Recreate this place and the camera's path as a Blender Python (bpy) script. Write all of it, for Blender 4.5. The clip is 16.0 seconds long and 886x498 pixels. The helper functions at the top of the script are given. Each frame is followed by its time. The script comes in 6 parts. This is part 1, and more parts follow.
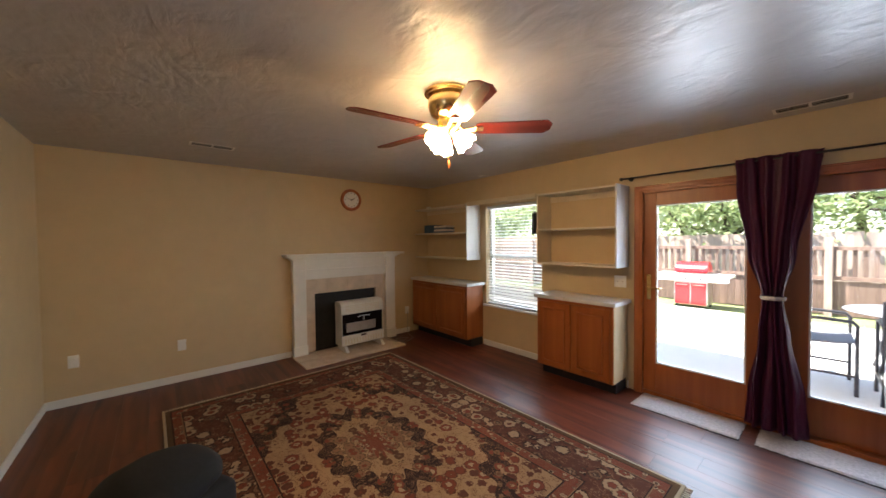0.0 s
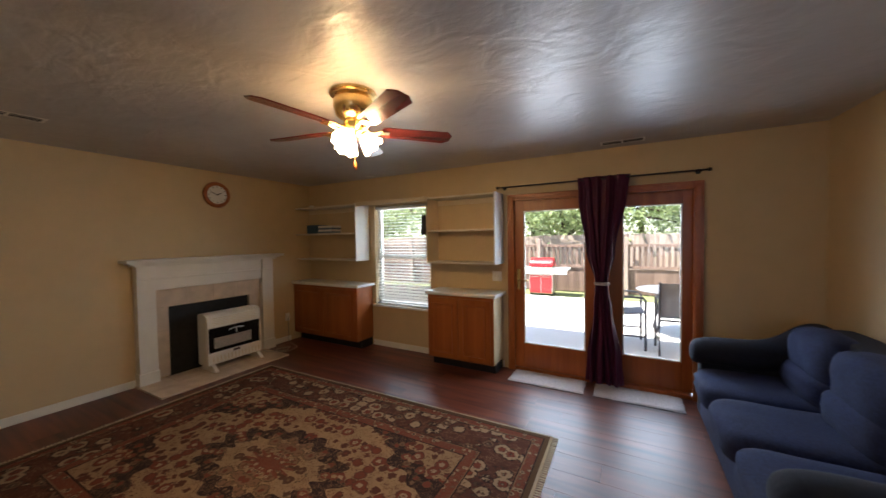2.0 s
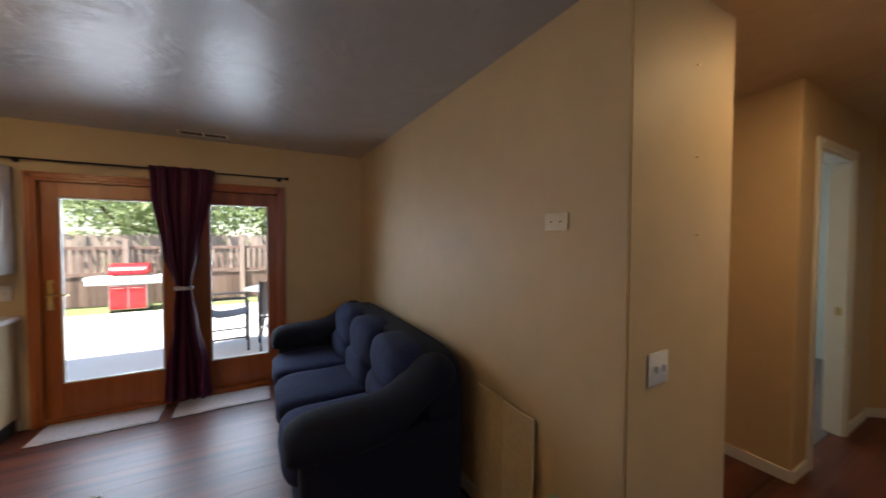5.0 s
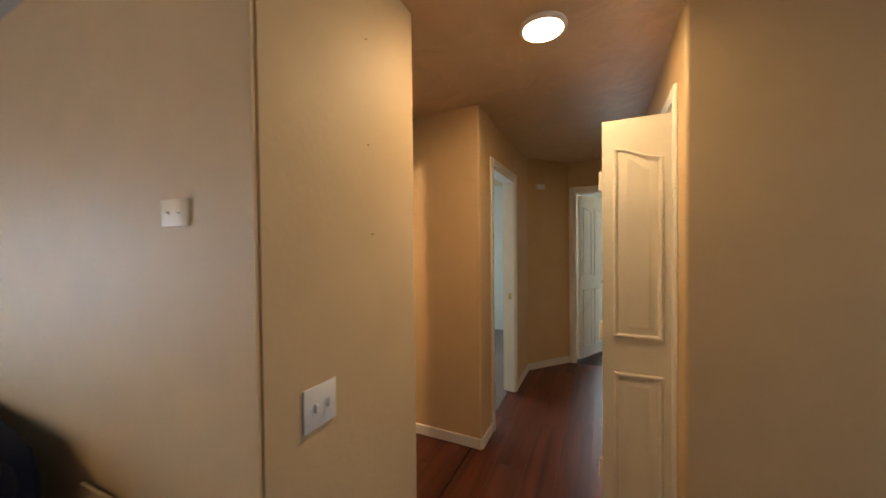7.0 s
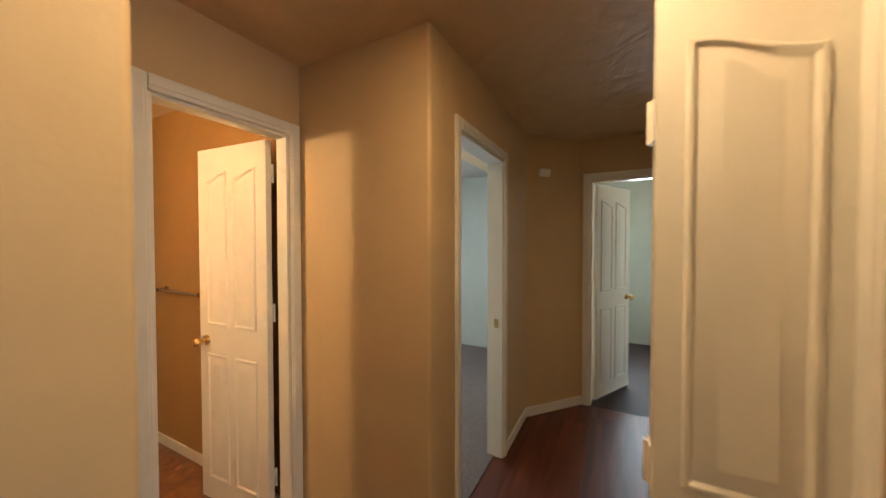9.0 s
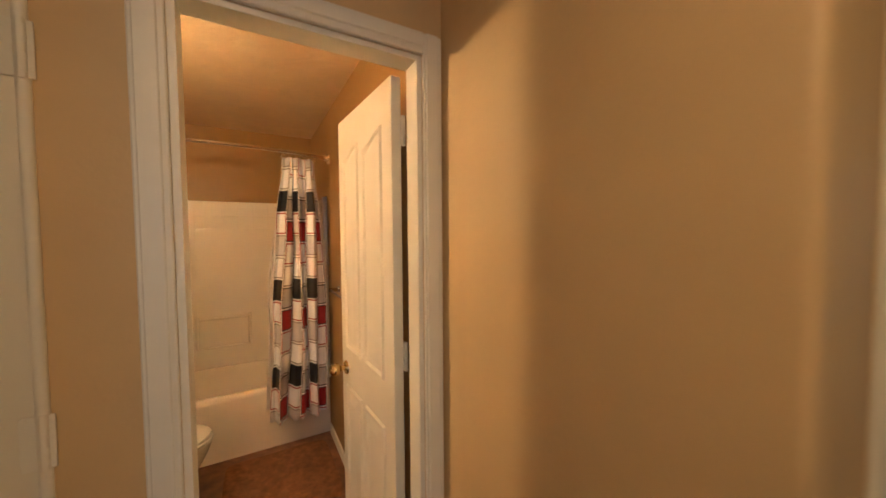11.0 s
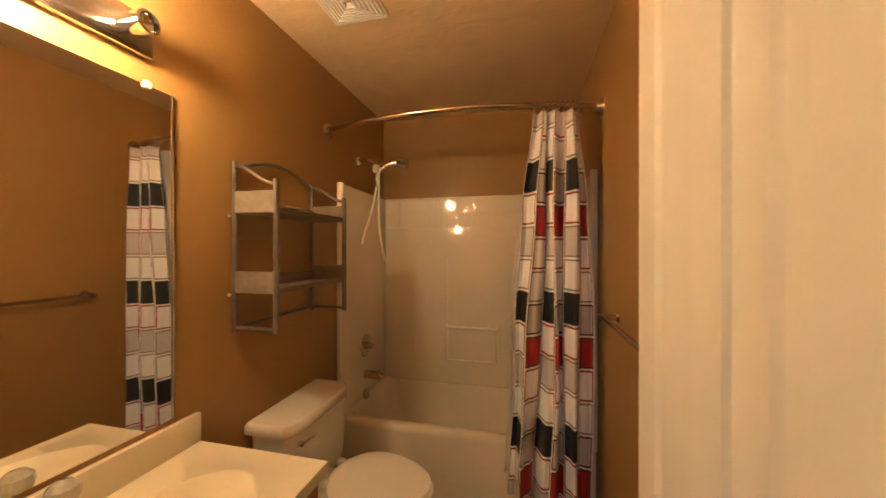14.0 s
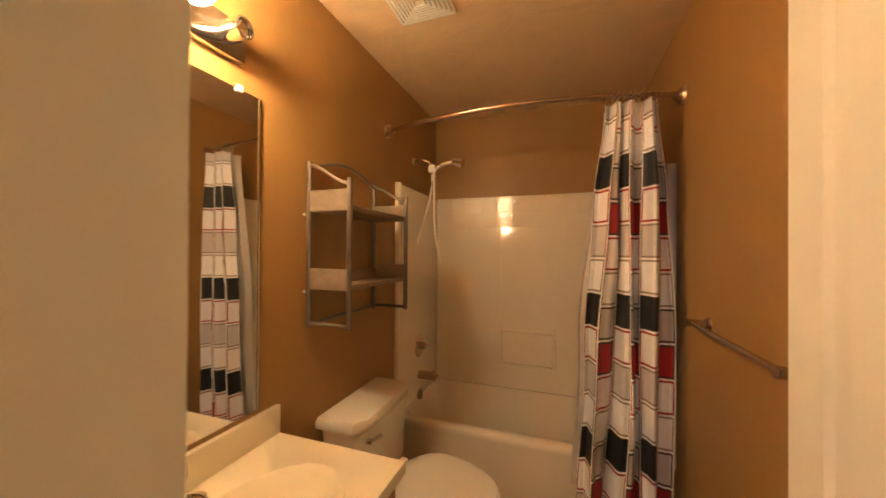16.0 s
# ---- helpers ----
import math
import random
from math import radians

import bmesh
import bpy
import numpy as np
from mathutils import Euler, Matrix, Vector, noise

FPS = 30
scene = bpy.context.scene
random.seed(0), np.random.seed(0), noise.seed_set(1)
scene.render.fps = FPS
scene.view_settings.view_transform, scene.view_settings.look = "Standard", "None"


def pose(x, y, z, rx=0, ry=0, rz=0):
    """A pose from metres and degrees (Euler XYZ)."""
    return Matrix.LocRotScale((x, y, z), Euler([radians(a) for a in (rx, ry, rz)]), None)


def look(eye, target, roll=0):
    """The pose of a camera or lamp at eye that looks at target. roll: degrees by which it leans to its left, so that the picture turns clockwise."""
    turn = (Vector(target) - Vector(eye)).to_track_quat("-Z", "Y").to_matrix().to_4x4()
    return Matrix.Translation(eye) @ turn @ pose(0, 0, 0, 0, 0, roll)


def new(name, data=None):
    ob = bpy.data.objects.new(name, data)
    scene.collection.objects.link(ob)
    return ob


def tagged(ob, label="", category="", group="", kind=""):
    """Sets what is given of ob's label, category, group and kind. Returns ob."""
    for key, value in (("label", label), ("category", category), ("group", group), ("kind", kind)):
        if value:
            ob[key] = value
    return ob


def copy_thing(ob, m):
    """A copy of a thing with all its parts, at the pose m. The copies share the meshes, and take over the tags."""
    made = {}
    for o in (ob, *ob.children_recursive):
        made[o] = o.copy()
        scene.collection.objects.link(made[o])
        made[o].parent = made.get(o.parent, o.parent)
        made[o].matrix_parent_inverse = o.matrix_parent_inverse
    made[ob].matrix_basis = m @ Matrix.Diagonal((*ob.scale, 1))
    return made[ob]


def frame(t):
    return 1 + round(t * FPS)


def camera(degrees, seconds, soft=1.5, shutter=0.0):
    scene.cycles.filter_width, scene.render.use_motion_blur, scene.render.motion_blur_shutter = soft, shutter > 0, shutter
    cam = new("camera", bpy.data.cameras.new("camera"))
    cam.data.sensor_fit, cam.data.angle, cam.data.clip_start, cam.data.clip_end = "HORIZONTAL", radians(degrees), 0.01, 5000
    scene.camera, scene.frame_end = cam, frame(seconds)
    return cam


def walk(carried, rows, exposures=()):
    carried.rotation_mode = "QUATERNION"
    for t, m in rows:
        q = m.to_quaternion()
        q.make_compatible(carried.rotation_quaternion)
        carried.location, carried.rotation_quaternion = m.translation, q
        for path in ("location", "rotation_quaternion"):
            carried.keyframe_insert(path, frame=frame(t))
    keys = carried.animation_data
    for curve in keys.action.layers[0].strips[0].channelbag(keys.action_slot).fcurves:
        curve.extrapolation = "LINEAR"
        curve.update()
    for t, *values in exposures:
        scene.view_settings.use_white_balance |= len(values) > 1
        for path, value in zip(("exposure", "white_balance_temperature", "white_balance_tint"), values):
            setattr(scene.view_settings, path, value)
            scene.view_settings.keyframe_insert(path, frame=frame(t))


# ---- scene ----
cam = camera(105.4, 16.0, shutter=0.4)
PATH = [
    (0, (-1.281, -3.53, 1.477), (-2.805, -2.235, 1.427), -0.6),
    (0.5, (-1.352, -3.644, 1.492), (-2.741, -2.206, 1.44), -0.6),
    (1, (-1.383, -3.69, 1.489), (-2.657, -2.149, 1.437), -0.7),
    (1.5, (-1.386, -3.711, 1.483), (-2.526, -2.068, 1.431), -0.8),
    (2, (-1.372, -3.717, 1.485), (-2.333, -1.965, 1.427), -0.8),
    (2.5, (-1.306, -3.716, 1.468), (-2.025, -1.85, 1.418), -0.8),
    (3, (-1.192, -3.723, 1.45), (-1.618, -1.769, 1.41), -0.8),
    (3.5, (-1.046, -3.701, 1.461), (-1.197, -1.707, 1.41), -0.6),
    (4, (-1.025, -3.721, 1.457), (-0.804, -1.734, 1.405), -0.2),
    (4.5, (-1.01, -3.745, 1.466), (-0.419, -1.836, 1.41), -0.1),
    (5, (-1.009, -3.75, 1.462), (-0.055, -1.994, 1.403), 0.1),
    (5.2, (-0.997, -3.756, 1.452), (0.094, -2.081, 1.403), 0.2),
    (7.3, (-0.346, -3.778, 1.445), (1.49, -2.987, 1.418), -0.3),
    (7.5, (-0.278, -3.757, 1.447), (1.568, -2.986, 1.424), -0.1),
    (8, (-0.024, -3.75, 1.432), (1.826, -2.991, 1.406), -0.2),
    (8.2, (0.094, -3.762, 1.442), (1.945, -3.005, 1.416), -0.2),
    (10.3, (1.1, -3.393, 1.52), (2.441, -1.912, 1.436), -0.2),
    (10.5, (1.15, -3.32, 1.516), (2.409, -1.768, 1.43), -0.3),
    (11, (1.268, -3.112, 1.516), (2.259, -1.376, 1.431), -0.4),
    (11.5, (1.437, -2.899, 1.467), (2.125, -1.022, 1.42), -0.4),
    (12, (1.465, -2.765, 1.4), (1.881, -0.809, 1.391), -0.7),
    (12.5, (1.426, -2.555, 1.418), (1.618, -0.564, 1.408), -0.3),
    (13, (1.411, -2.425, 1.410), (1.439, -0.425, 1.408), -0.4),
    (13.5, (1.421, -2.323, 1.415), (1.203, -0.335, 1.412), -0.3),
    (14, (1.416, -2.232, 1.42), (0.961, -0.284, 1.417), 0.0),
    (14.5, (1.398, -2.194, 1.408), (0.729, -0.309, 1.408), 0.1),
    (15, (1.374, -2.192, 1.399), (0.557, -0.367, 1.401), 0.3),
    (15.5, (1.34, -2.202, 1.396), (0.489, -0.392, 1.407), 0.4),
    (16, (1.282, -2.237, 1.406), (0.628, -0.347, 1.416), 0.3),
]
EXPO = [(0.0, 2.3), (1.5, 2.0), (3.0, 1.70), (4.5, 1.62), (5.2, 1.70), (7.3, 2.42), (8.2, 2.42), (10.3, 2.28), (11.5, 2.05), (12.5, 1.95), (14.0, 1.77), (15.0, 1.82), (16.0, 1.92)]
walk(cam, [(t, look(e, g, r)) for t, e, g, r in PATH], exposures=EXPO)

# ---- world, sun and lamps ----
world = bpy.data.worlds.new("world")
scene.world = world
world.use_nodes = True
wn = world.node_tree.nodes
sky = wn.new("ShaderNodeTexSky")
sky.sky_type = "NISHITA"
sky.sun_disc = False
sky.sun_elevation = radians(62)
sky.sun_rotation = radians(230)
wn["Background"].inputs[1].default_value = 0.15
world.node_tree.links.new(sky.outputs[0], wn["Background"].inputs[0])


def lamp(name, kind, m, energy, color, size=0.1, size_y=None, angle=None):
    d = bpy.data.lights.new(name, kind)
    d.energy, d.color = energy, color
    if kind == "AREA":
        d.size = size
        if size_y:
            d.shape, d.size_y = "RECTANGLE", size_y
    elif kind == "POINT":
        d.shadow_soft_size = size
    elif angle is not None:
        d.angle = angle
    ob = new(name, d)
    ob.matrix_basis = m
    return ob


WARM = (1.0, 0.685, 0.355)
SKYC = (0.78, 0.90, 1.0)
SKYCOOL = (0.67, 0.81, 1.0)
SUN = lamp("sun", "SUN", look((-6.0, -5.0, 14), (0, 0, 0)), 5.0, (1.0, 0.95, 0.86), angle=radians(0.5))
# skylight that comes in through the patio door and the window
lamp("patio_daylight", "AREA", look((-1.67, 0.75, 1.35), (-1.67, -2.0, 0.1)), 29, SKYCOOL, 1.9, 1.5)
lamp("window_daylight", "AREA", look((-4.06, 0.3, 1.3), (-4.06, -2.0, 0.8)), 4.5, SKYC, 0.8, 1.25)
FAN = (-2.80, -2.19)
# daylight in the bedrooms off the hall
lamp("bedroom_daylight", "AREA", look((3.6, -0.4, 1.5), (2.4, -2.6, 1.0)), 11.0, SKYC, 1.0, 1.0)
lamp("end_room_daylight", "AREA", look((5.9, -3.7, 1.6), (4.0, -3.7, 1.2)), 9, SKYC, 1.0, 1.0)
lamp("kitchen_daylight", "AREA", look((-0.2, -7.3, 1.5), (0.5, -3.6, 1.1)), 4.4, SKYCOOL, 1.4, 1.1)

# ---- materials ----
def nmat(name):
    m = bpy.data.materials.new(name)
    m.use_nodes = True
    return m, m.node_tree.nodes, m.node_tree.links, m.node_tree.nodes["Principled BSDF"]


def ramp(nodes, stops, interp="LINEAR"):
    r = nodes.new("ShaderNodeValToRGB")
    r.color_ramp.interpolation = interp
    while len(r.color_ramp.elements) < len(stops):
        r.color_ramp.elements.new(0.5)
    for e, (p, c) in zip(r.color_ramp.elements, stops):
        e.position, e.color = p, (*c, 1)
    return r


def tint(c, k):
    return tuple(min(1, v * k) for v in c)


def surf(name, color, rough=0.5, metal=0.0, grain=40.0, amount=0.08, bump=0.1, bump_scale=60.0, stain=1.5, coat=0.0, rand=0.0,
         stretch=(1, 1, 1), distance=0.002):
    """A surface with grain and wide stains, a little uneven gloss and relief."""
    m, n, l, b = nmat(name)
    tc = n.new("ShaderNodeTexCoord")
    mp = n.new("ShaderNodeMapping")
    mp.inputs["Scale"].default_value = stretch
    l.new(tc.outputs["Object"], mp.inputs[0])
    fine = n.new("ShaderNodeTexNoise")
    fine.inputs["Scale"].default_value, fine.inputs["Detail"].default_value = grain, 5
    wide = n.new("ShaderNodeTexNoise")
    wide.inputs["Scale"].default_value, wide.inputs["Detail"].default_value = stain, 3
    l.new(mp.outputs[0], fine.inputs[0])
    l.new(mp.outputs[0], wide.inputs[0])
    r1 = ramp(n, [(0.3, tint(color, 1 - amount)), (0.7, tint(color, 1 + amount))])
    l.new(fine.outputs[0], r1.inputs[0])
    mx = n.new("ShaderNodeMixRGB")
    mx.blend_type = "MULTIPLY"
    mx.inputs[0].default_value = 1
    r2 = ramp(n, [(0.3, (1 - amount,) * 3), (0.7, (1, 1, 1))])
    l.new(wide.outputs[0], r2.inputs[0])
    l.new(r1.outputs[0], mx.inputs[1])
    l.new(r2.outputs[0], mx.inputs[2])
    last = mx.outputs[0]
    if rand:
        oi = n.new("ShaderNodeObjectInfo")
        hs = n.new("ShaderNodeHueSaturation")
        mr = n.new("ShaderNodeMapRange")
        mr.inputs[3].default_value, mr.inputs[4].default_value = 1 - rand, 1 + rand
        l.new(oi.outputs["Random"], mr.inputs[0])
        l.new(mr.outputs[0], hs.inputs["Value"])
        l.new(last, hs.inputs["Color"])
        last = hs.outputs[0]
    l.new(last, b.inputs["Base Color"])
    rr = n.new("ShaderNodeMapRange")
    rr.inputs[3].default_value, rr.inputs[4].default_value = max(0.02, rough - 0.06), min(1, rough + 0.08)
    l.new(wide.outputs[0], rr.inputs[0])
    l.new(rr.outputs[0], b.inputs["Roughness"])
    b.inputs["Metallic"].default_value = metal
    b.inputs["Coat Weight"].default_value = coat
    if bump:
        bn = n.new("ShaderNodeTexNoise")
        bn.inputs["Scale"].default_value, bn.inputs["Detail"].default_value = bump_scale, 4
        l.new(mp.outputs[0], bn.inputs[0])
        bp = n.new("ShaderNodeBump")
        bp.inputs["Strength"].default_value, bp.inputs["Distance"].default_value = bump, distance
        l.new(bn.outputs[0], bp.inputs["Height"])
        l.new(bp.outputs[0], b.inputs["Normal"])
    return m


def wood(name, dark, light, rough=0.35, axis=0, scale=6.0, rand=0.0, coat=0.0):
    """Wood with streaks along one axis."""
    m, n, l, b = nmat(name)
    tc = n.new("ShaderNodeTexCoord")
    mp = n.new("ShaderNodeMapping")
    st = [10.0, 10.0, 10.0]
    st[axis] = 0.7
    mp.inputs["Scale"].default_value = st
    l.new(tc.outputs["Object"], mp.inputs[0])
    if rand:
        oi = n.new("ShaderNodeObjectInfo")
        sc = n.new("ShaderNodeMath")
        sc.operation = "MULTIPLY"
        sc.inputs[1].default_value = 37.0
        l.new(oi.outputs["Random"], sc.inputs[0])
        cb = n.new("ShaderNodeCombineXYZ")
        for k in range(3):
            l.new(sc.outputs[0], cb.inputs[k])
        l.new(cb.outputs[0], mp.inputs["Location"])
    a = n.new("ShaderNodeTexNoise")
    a.inputs["Scale"].default_value, a.inputs["Detail"].default_value, a.inputs["Distortion"].default_value = scale / 4, 8, 0.6
    l.new(mp.outputs[0], a.inputs[0])
    r = ramp(n, [(0.28, dark), (0.5, tuple((p + q) / 2 for p, q in zip(dark, light))), (0.74, light)])
    l.new(a.outputs[0], r.inputs[0])
    last = r.outputs[0]
    if rand:
        hs = n.new("ShaderNodeHueSaturation")
        mr = n.new("ShaderNodeMapRange")
        mr.inputs[3].default_value, mr.inputs[4].default_value = 1 - rand, 1 + rand
        l.new(oi.outputs["Random"], mr.inputs[0])
        l.new(mr.outputs[0], hs.inputs["Value"])
        l.new(last, hs.inputs["Color"])
        last = hs.outputs[0]
    l.new(last, b.inputs["Base Color"])
    b.inputs["Roughness"].default_value = rough
    b.inputs["Coat Weight"].default_value = coat
    b.inputs["Coat Roughness"].default_value = 0.2
    bp = n.new("ShaderNodeBump")
    bp.inputs["Strength"].default_value, bp.inputs["Distance"].default_value = 0.15, 0.001
    l.new(a.outputs[0], bp.inputs["Height"])
    l.new(bp.outputs[0], b.inputs["Normal"])
    return m


def emitter(name, color, strength):
    m, n, l, b = nmat(name)
    b.inputs["Base Color"].default_value = (0.9, 0.9, 0.9, 1)
    b.inputs["Emission Color"].default_value = (*color, 1)
    b.inputs["Emission Strength"].default_value = strength
    return m


def pane_mat():
    """A thin window pane: clear, with a weak reflection."""
    m, n, l, b = nmat("window_pane")
    tr = n.new("ShaderNodeBsdfTransparent")
    gl = n.new("ShaderNodeBsdfGlossy")
    gl.inputs["Roughness"].default_value = 0.02
    fr = n.new("ShaderNodeFresnel")
    fr.inputs["IOR"].default_value = 1.3
    mix = n.new("ShaderNodeMixShader")
    l.new(fr.outputs[0], mix.inputs[0])
    l.new(tr.outputs[0], mix.inputs[1])
    l.new(gl.outputs[0], mix.inputs[2])
    l.new(mix.outputs[0], n["Material Output"].inputs[0])
    return m


def ceiling_mat(name, color, rough):
    """Painted plaster pulled in broad overlapping trowel strokes with fine drag lines."""
    m, n, l, b = nmat(name)
    tc = n.new("ShaderNodeTexCoord")

    def tex(scale, detail, distortion, stretch=(1, 1, 1), turn=0.0):
        mp = n.new("ShaderNodeMapping")
        mp.inputs["Scale"].default_value = stretch
        mp.inputs["Rotation"].default_value = (0, 0, radians(turn))
        l.new(tc.outputs["Object"], mp.inputs[0])
        q = n.new("ShaderNodeTexNoise")
        q.inputs["Scale"].default_value, q.inputs["Detail"].default_value, q.inputs["Distortion"].default_value = scale, detail, distortion
        l.new(mp.outputs[0], q.inputs[0])
        return q.outputs[0]

    strokes = ramp(n, [(0.36, (0, 0, 0)), (0.62, (1, 1, 1))])
    l.new(tex(3.6, 2, 1.2), strokes.inputs[0])
    drag = tex(7.0, 3, 0.5, (1, 2.4, 1), 24)
    grit = tex(46, 3, 0.0)
    mx = n.new("ShaderNodeMixRGB")
    mx.inputs[0].default_value = 0.55
    l.new(strokes.outputs[0], mx.inputs[1])
    l.new(drag, mx.inputs[2])
    my = n.new("ShaderNodeMixRGB")
    my.inputs[0].default_value = 0.10
    l.new(mx.outputs[0], my.inputs[1])
    l.new(grit, my.inputs[2])
    bp = n.new("ShaderNodeBump")
    bp.inputs["Strength"].default_value, bp.inputs["Distance"].default_value = 0.62, 0.012
    l.new(my.outputs[0], bp.inputs["Height"])
    l.new(bp.outputs[0], b.inputs["Normal"])
    c = ramp(n, [(0.0, tint(color, 0.93)), (1.0, color)])
    l.new(strokes.outputs[0], c.inputs[0])
    l.new(c.outputs[0], b.inputs["Base Color"])
    rr = n.new("ShaderNodeMapRange")
    rr.inputs[3].default_value, rr.inputs[4].default_value = rough - 0.05, rough + 0.09
    l.new(drag, rr.inputs[0])
    l.new(rr.outputs[0], b.inputs["Roughness"])
    return m


def rug_mat(hx, hy):
    """A woven floral rug: cream fringe, guard stripes, dark floral border, cream field with a dark medallion."""
    m, n, l, b = nmat("rug_wool")
    tc = n.new("ShaderNodeTexCoord")
    sp = n.new("ShaderNodeSeparateXYZ")
    l.new(tc.outputs["Object"], sp.inputs[0])

    def math_(op, a, c=None):
        q = n.new("ShaderNodeMath")
        q.operation = op
        for k, v in enumerate((a, c)):
            if v is None:
                continue
            if isinstance(v, (int, float)):
                q.inputs[k].default_value = v
            else:
                l.new(v, q.inputs[k])
        return q.outputs[0]

    def mixc(f, a, c):
        q = n.new("ShaderNodeMixRGB")
        for k, v in enumerate((f, a, c)):
            if isinstance(v, tuple):
                q.inputs[k].default_value = (*v, 1)
            elif isinstance(v, (int, float)):
                q.inputs[k].default_value = v
            else:
                l.new(v, q.inputs[k])
        return q.outputs[0]

    ax, ay = math_("ABSOLUTE", sp.outputs[0]), math_("ABSOLUTE", sp.outputs[1])
    d = math_("MINIMUM", math_("SUBTRACT", hx, ax), math_("SUBTRACT", hy, ay))
    # mirrored coordinates make the pattern symmetric, as woven ones are
    cb = n.new("ShaderNodeCombineXYZ")
    l.new(ax, cb.inputs[0])
    l.new(ay, cb.inputs[1])

    def blossoms(scale, ground, leaf, petal, heart, outline, size):
        v = n.new("ShaderNodeTexVoronoi")
        v.inputs["Scale"].default_value, v.inputs["Randomness"].default_value = scale, 0.75
        l.new(cb.outputs[0], v.inputs["Vector"])
        e = n.new("ShaderNodeTexNoise")
        e.inputs["Scale"].default_value, e.inputs["Detail"].default_value = scale * 5, 2
        l.new(cb.outputs[0], e.inputs[0])
        dist = math_("ADD", v.outputs["Distance"], math_("MULTIPLY", math_("SUBTRACT", e.outputs[0], 0.5), 0.46))
        rc = ramp(n, [(0.0, petal), (size * 0.12, outline), (size * 0.20, heart), (size * 0.42, heart), (size * 0.47, outline), (size * 0.54, petal),
                      (size * 0.82, petal), (size * 0.88, outline), (size * 0.97, outline), (size, ground)])
        l.new(dist, rc.inputs[0])
        pick = math_("GREATER_THAN", v.outputs["Color"], 0.5)
        rc2 = ramp(n, [(0.0, petal), (size * 0.3, outline), (size * 0.5, leaf), (size * 0.7, outline), (size * 0.75, ground), (1, ground)])
        l.new(dist, rc2.inputs[0])
        flower = mixc(pick, rc.outputs[0], rc2.outputs[0])
        vine = n.new("ShaderNodeTexVoronoi")
        vine.feature = "DISTANCE_TO_EDGE"
        vine.inputs["Scale"].default_value = scale * 1.7
        wob = n.new("ShaderNodeVectorMath")
        wob.operation = "ADD"
        l.new(cb.outputs[0], wob.inputs[0])
        sw = n.new("ShaderNodeTexNoise")
        sw.inputs["Scale"].default_value = scale * 2.2
        l.new(cb.outputs[0], sw.inputs[0])
        sc = n.new("ShaderNodeVectorMath")
        sc.operation = "SCALE"
        sc.inputs["Scale"].default_value = 0.16
        l.new(sw.outputs["Color"], sc.inputs[0])
        l.new(sc.outputs[0], wob.inputs[1])
        l.new(wob.outputs[0], vine.inputs["Vector"])
        line = math_("LESS_THAN", vine.outputs["Distance"], 0.035)
        free = math_("GREATER_THAN", dist, size)
        return mixc(math_("MULTIPLY", math_("MULTIPLY", line, free), 0.85), flower, leaf)

    pale = (0.32, 0.215, 0.125)
    cream, tan, rust, brown, dark, olive = (0.30, 0.185, 0.095), (0.205, 0.107, 0.056), (0.17, 0.042, 0.022), (0.095, 0.033, 0.019), (0.034, 0.016, 0.012), (0.10, 0.055, 0.026)
    field = blossoms(13, cream, brown, tan, rust, olive, 0.62)
    bord = blossoms(10.0, brown, tan, pale, rust, dark, 0.64)
    guard = blossoms(24, rust, tan, pale, dark, brown, 0.5)
    inner = blossoms(13.0, dark, tan, rust, cream, olive, 0.52)
    core = blossoms(12.0, cream, brown, rust, pale, brown, 0.6)
    # scalloped medallion
    rx, ry = math_("DIVIDE", sp.outputs[0], 1.30), math_("DIVIDE", sp.outputs[1], 0.80)
    ang = math_("ARCTAN2", ry, rx)
    rad = math_("SQRT", math_("ADD", math_("MULTIPLY", rx, rx), math_("MULTIPLY", ry, ry)))
    rad = math_("ADD", rad, math_("MULTIPLY", math_("COSINE", math_("MULTIPLY", ang, 16)), 0.035))
    col = mixc(math_("LESS_THAN", rad, 1.0), field, inner)
    col = mixc(math_("LESS_THAN", rad, 0.86), col, core)
    col = mixc(math_("LESS_THAN", rad, 0.44), col, inner)
    col = mixc(math_("LESS_THAN", rad, 0.33), col, field)
    col = mixc(math_("LESS_THAN", rad, 0.13), col, guard)
    # corner pieces
    cx = math_("DIVIDE", math_("SUBTRACT", hx - 0.46, ax), 0.62)
    cy = math_("DIVIDE", math_("SUBTRACT", hy - 0.46, ay), 0.45)
    cr = math_("SQRT", math_("ADD", math_("MULTIPLY", cx, cx), math_("MULTIPLY", cy, cy)))
    cr = math_("ADD", cr, math_("MULTIPLY", math_("SINE", math_("MULTIPLY", math_("ARCTAN2", cy, cx), 14)), 0.07))
    col = mixc(math_("LESS_THAN", cr, 1.0), col, inner)
    col = mixc(math_("LESS_THAN", cr, 0.74), col, core)
    for edge, c in ((0.505, dark), (0.495, guard), (0.425, tan), (0.418, dark), (0.41, bord), (0.135, dark), (0.128, tan), (0.12, guard), (0.062, dark), (0.054, olive), (0.020, (0.42, 0.33, 0.22))):
        col = mixc(math_("LESS_THAN", d, edge), col, c)
    fade = n.new("ShaderNodeTexNoise")
    fade.inputs["Scale"].default_value, fade.inputs["Detail"].default_value = 1.6, 4
    l.new(tc.outputs["Object"], fade.inputs[0])
    r = ramp(n, [(0.3, (0.78, 0.78, 0.78)), (0.7, (1, 1, 1))])
    l.new(fade.outputs[0], r.inputs[0])
    mu = n.new("ShaderNodeMixRGB")
    mu.blend_type = "MULTIPLY"
    mu.inputs[0].default_value = 1
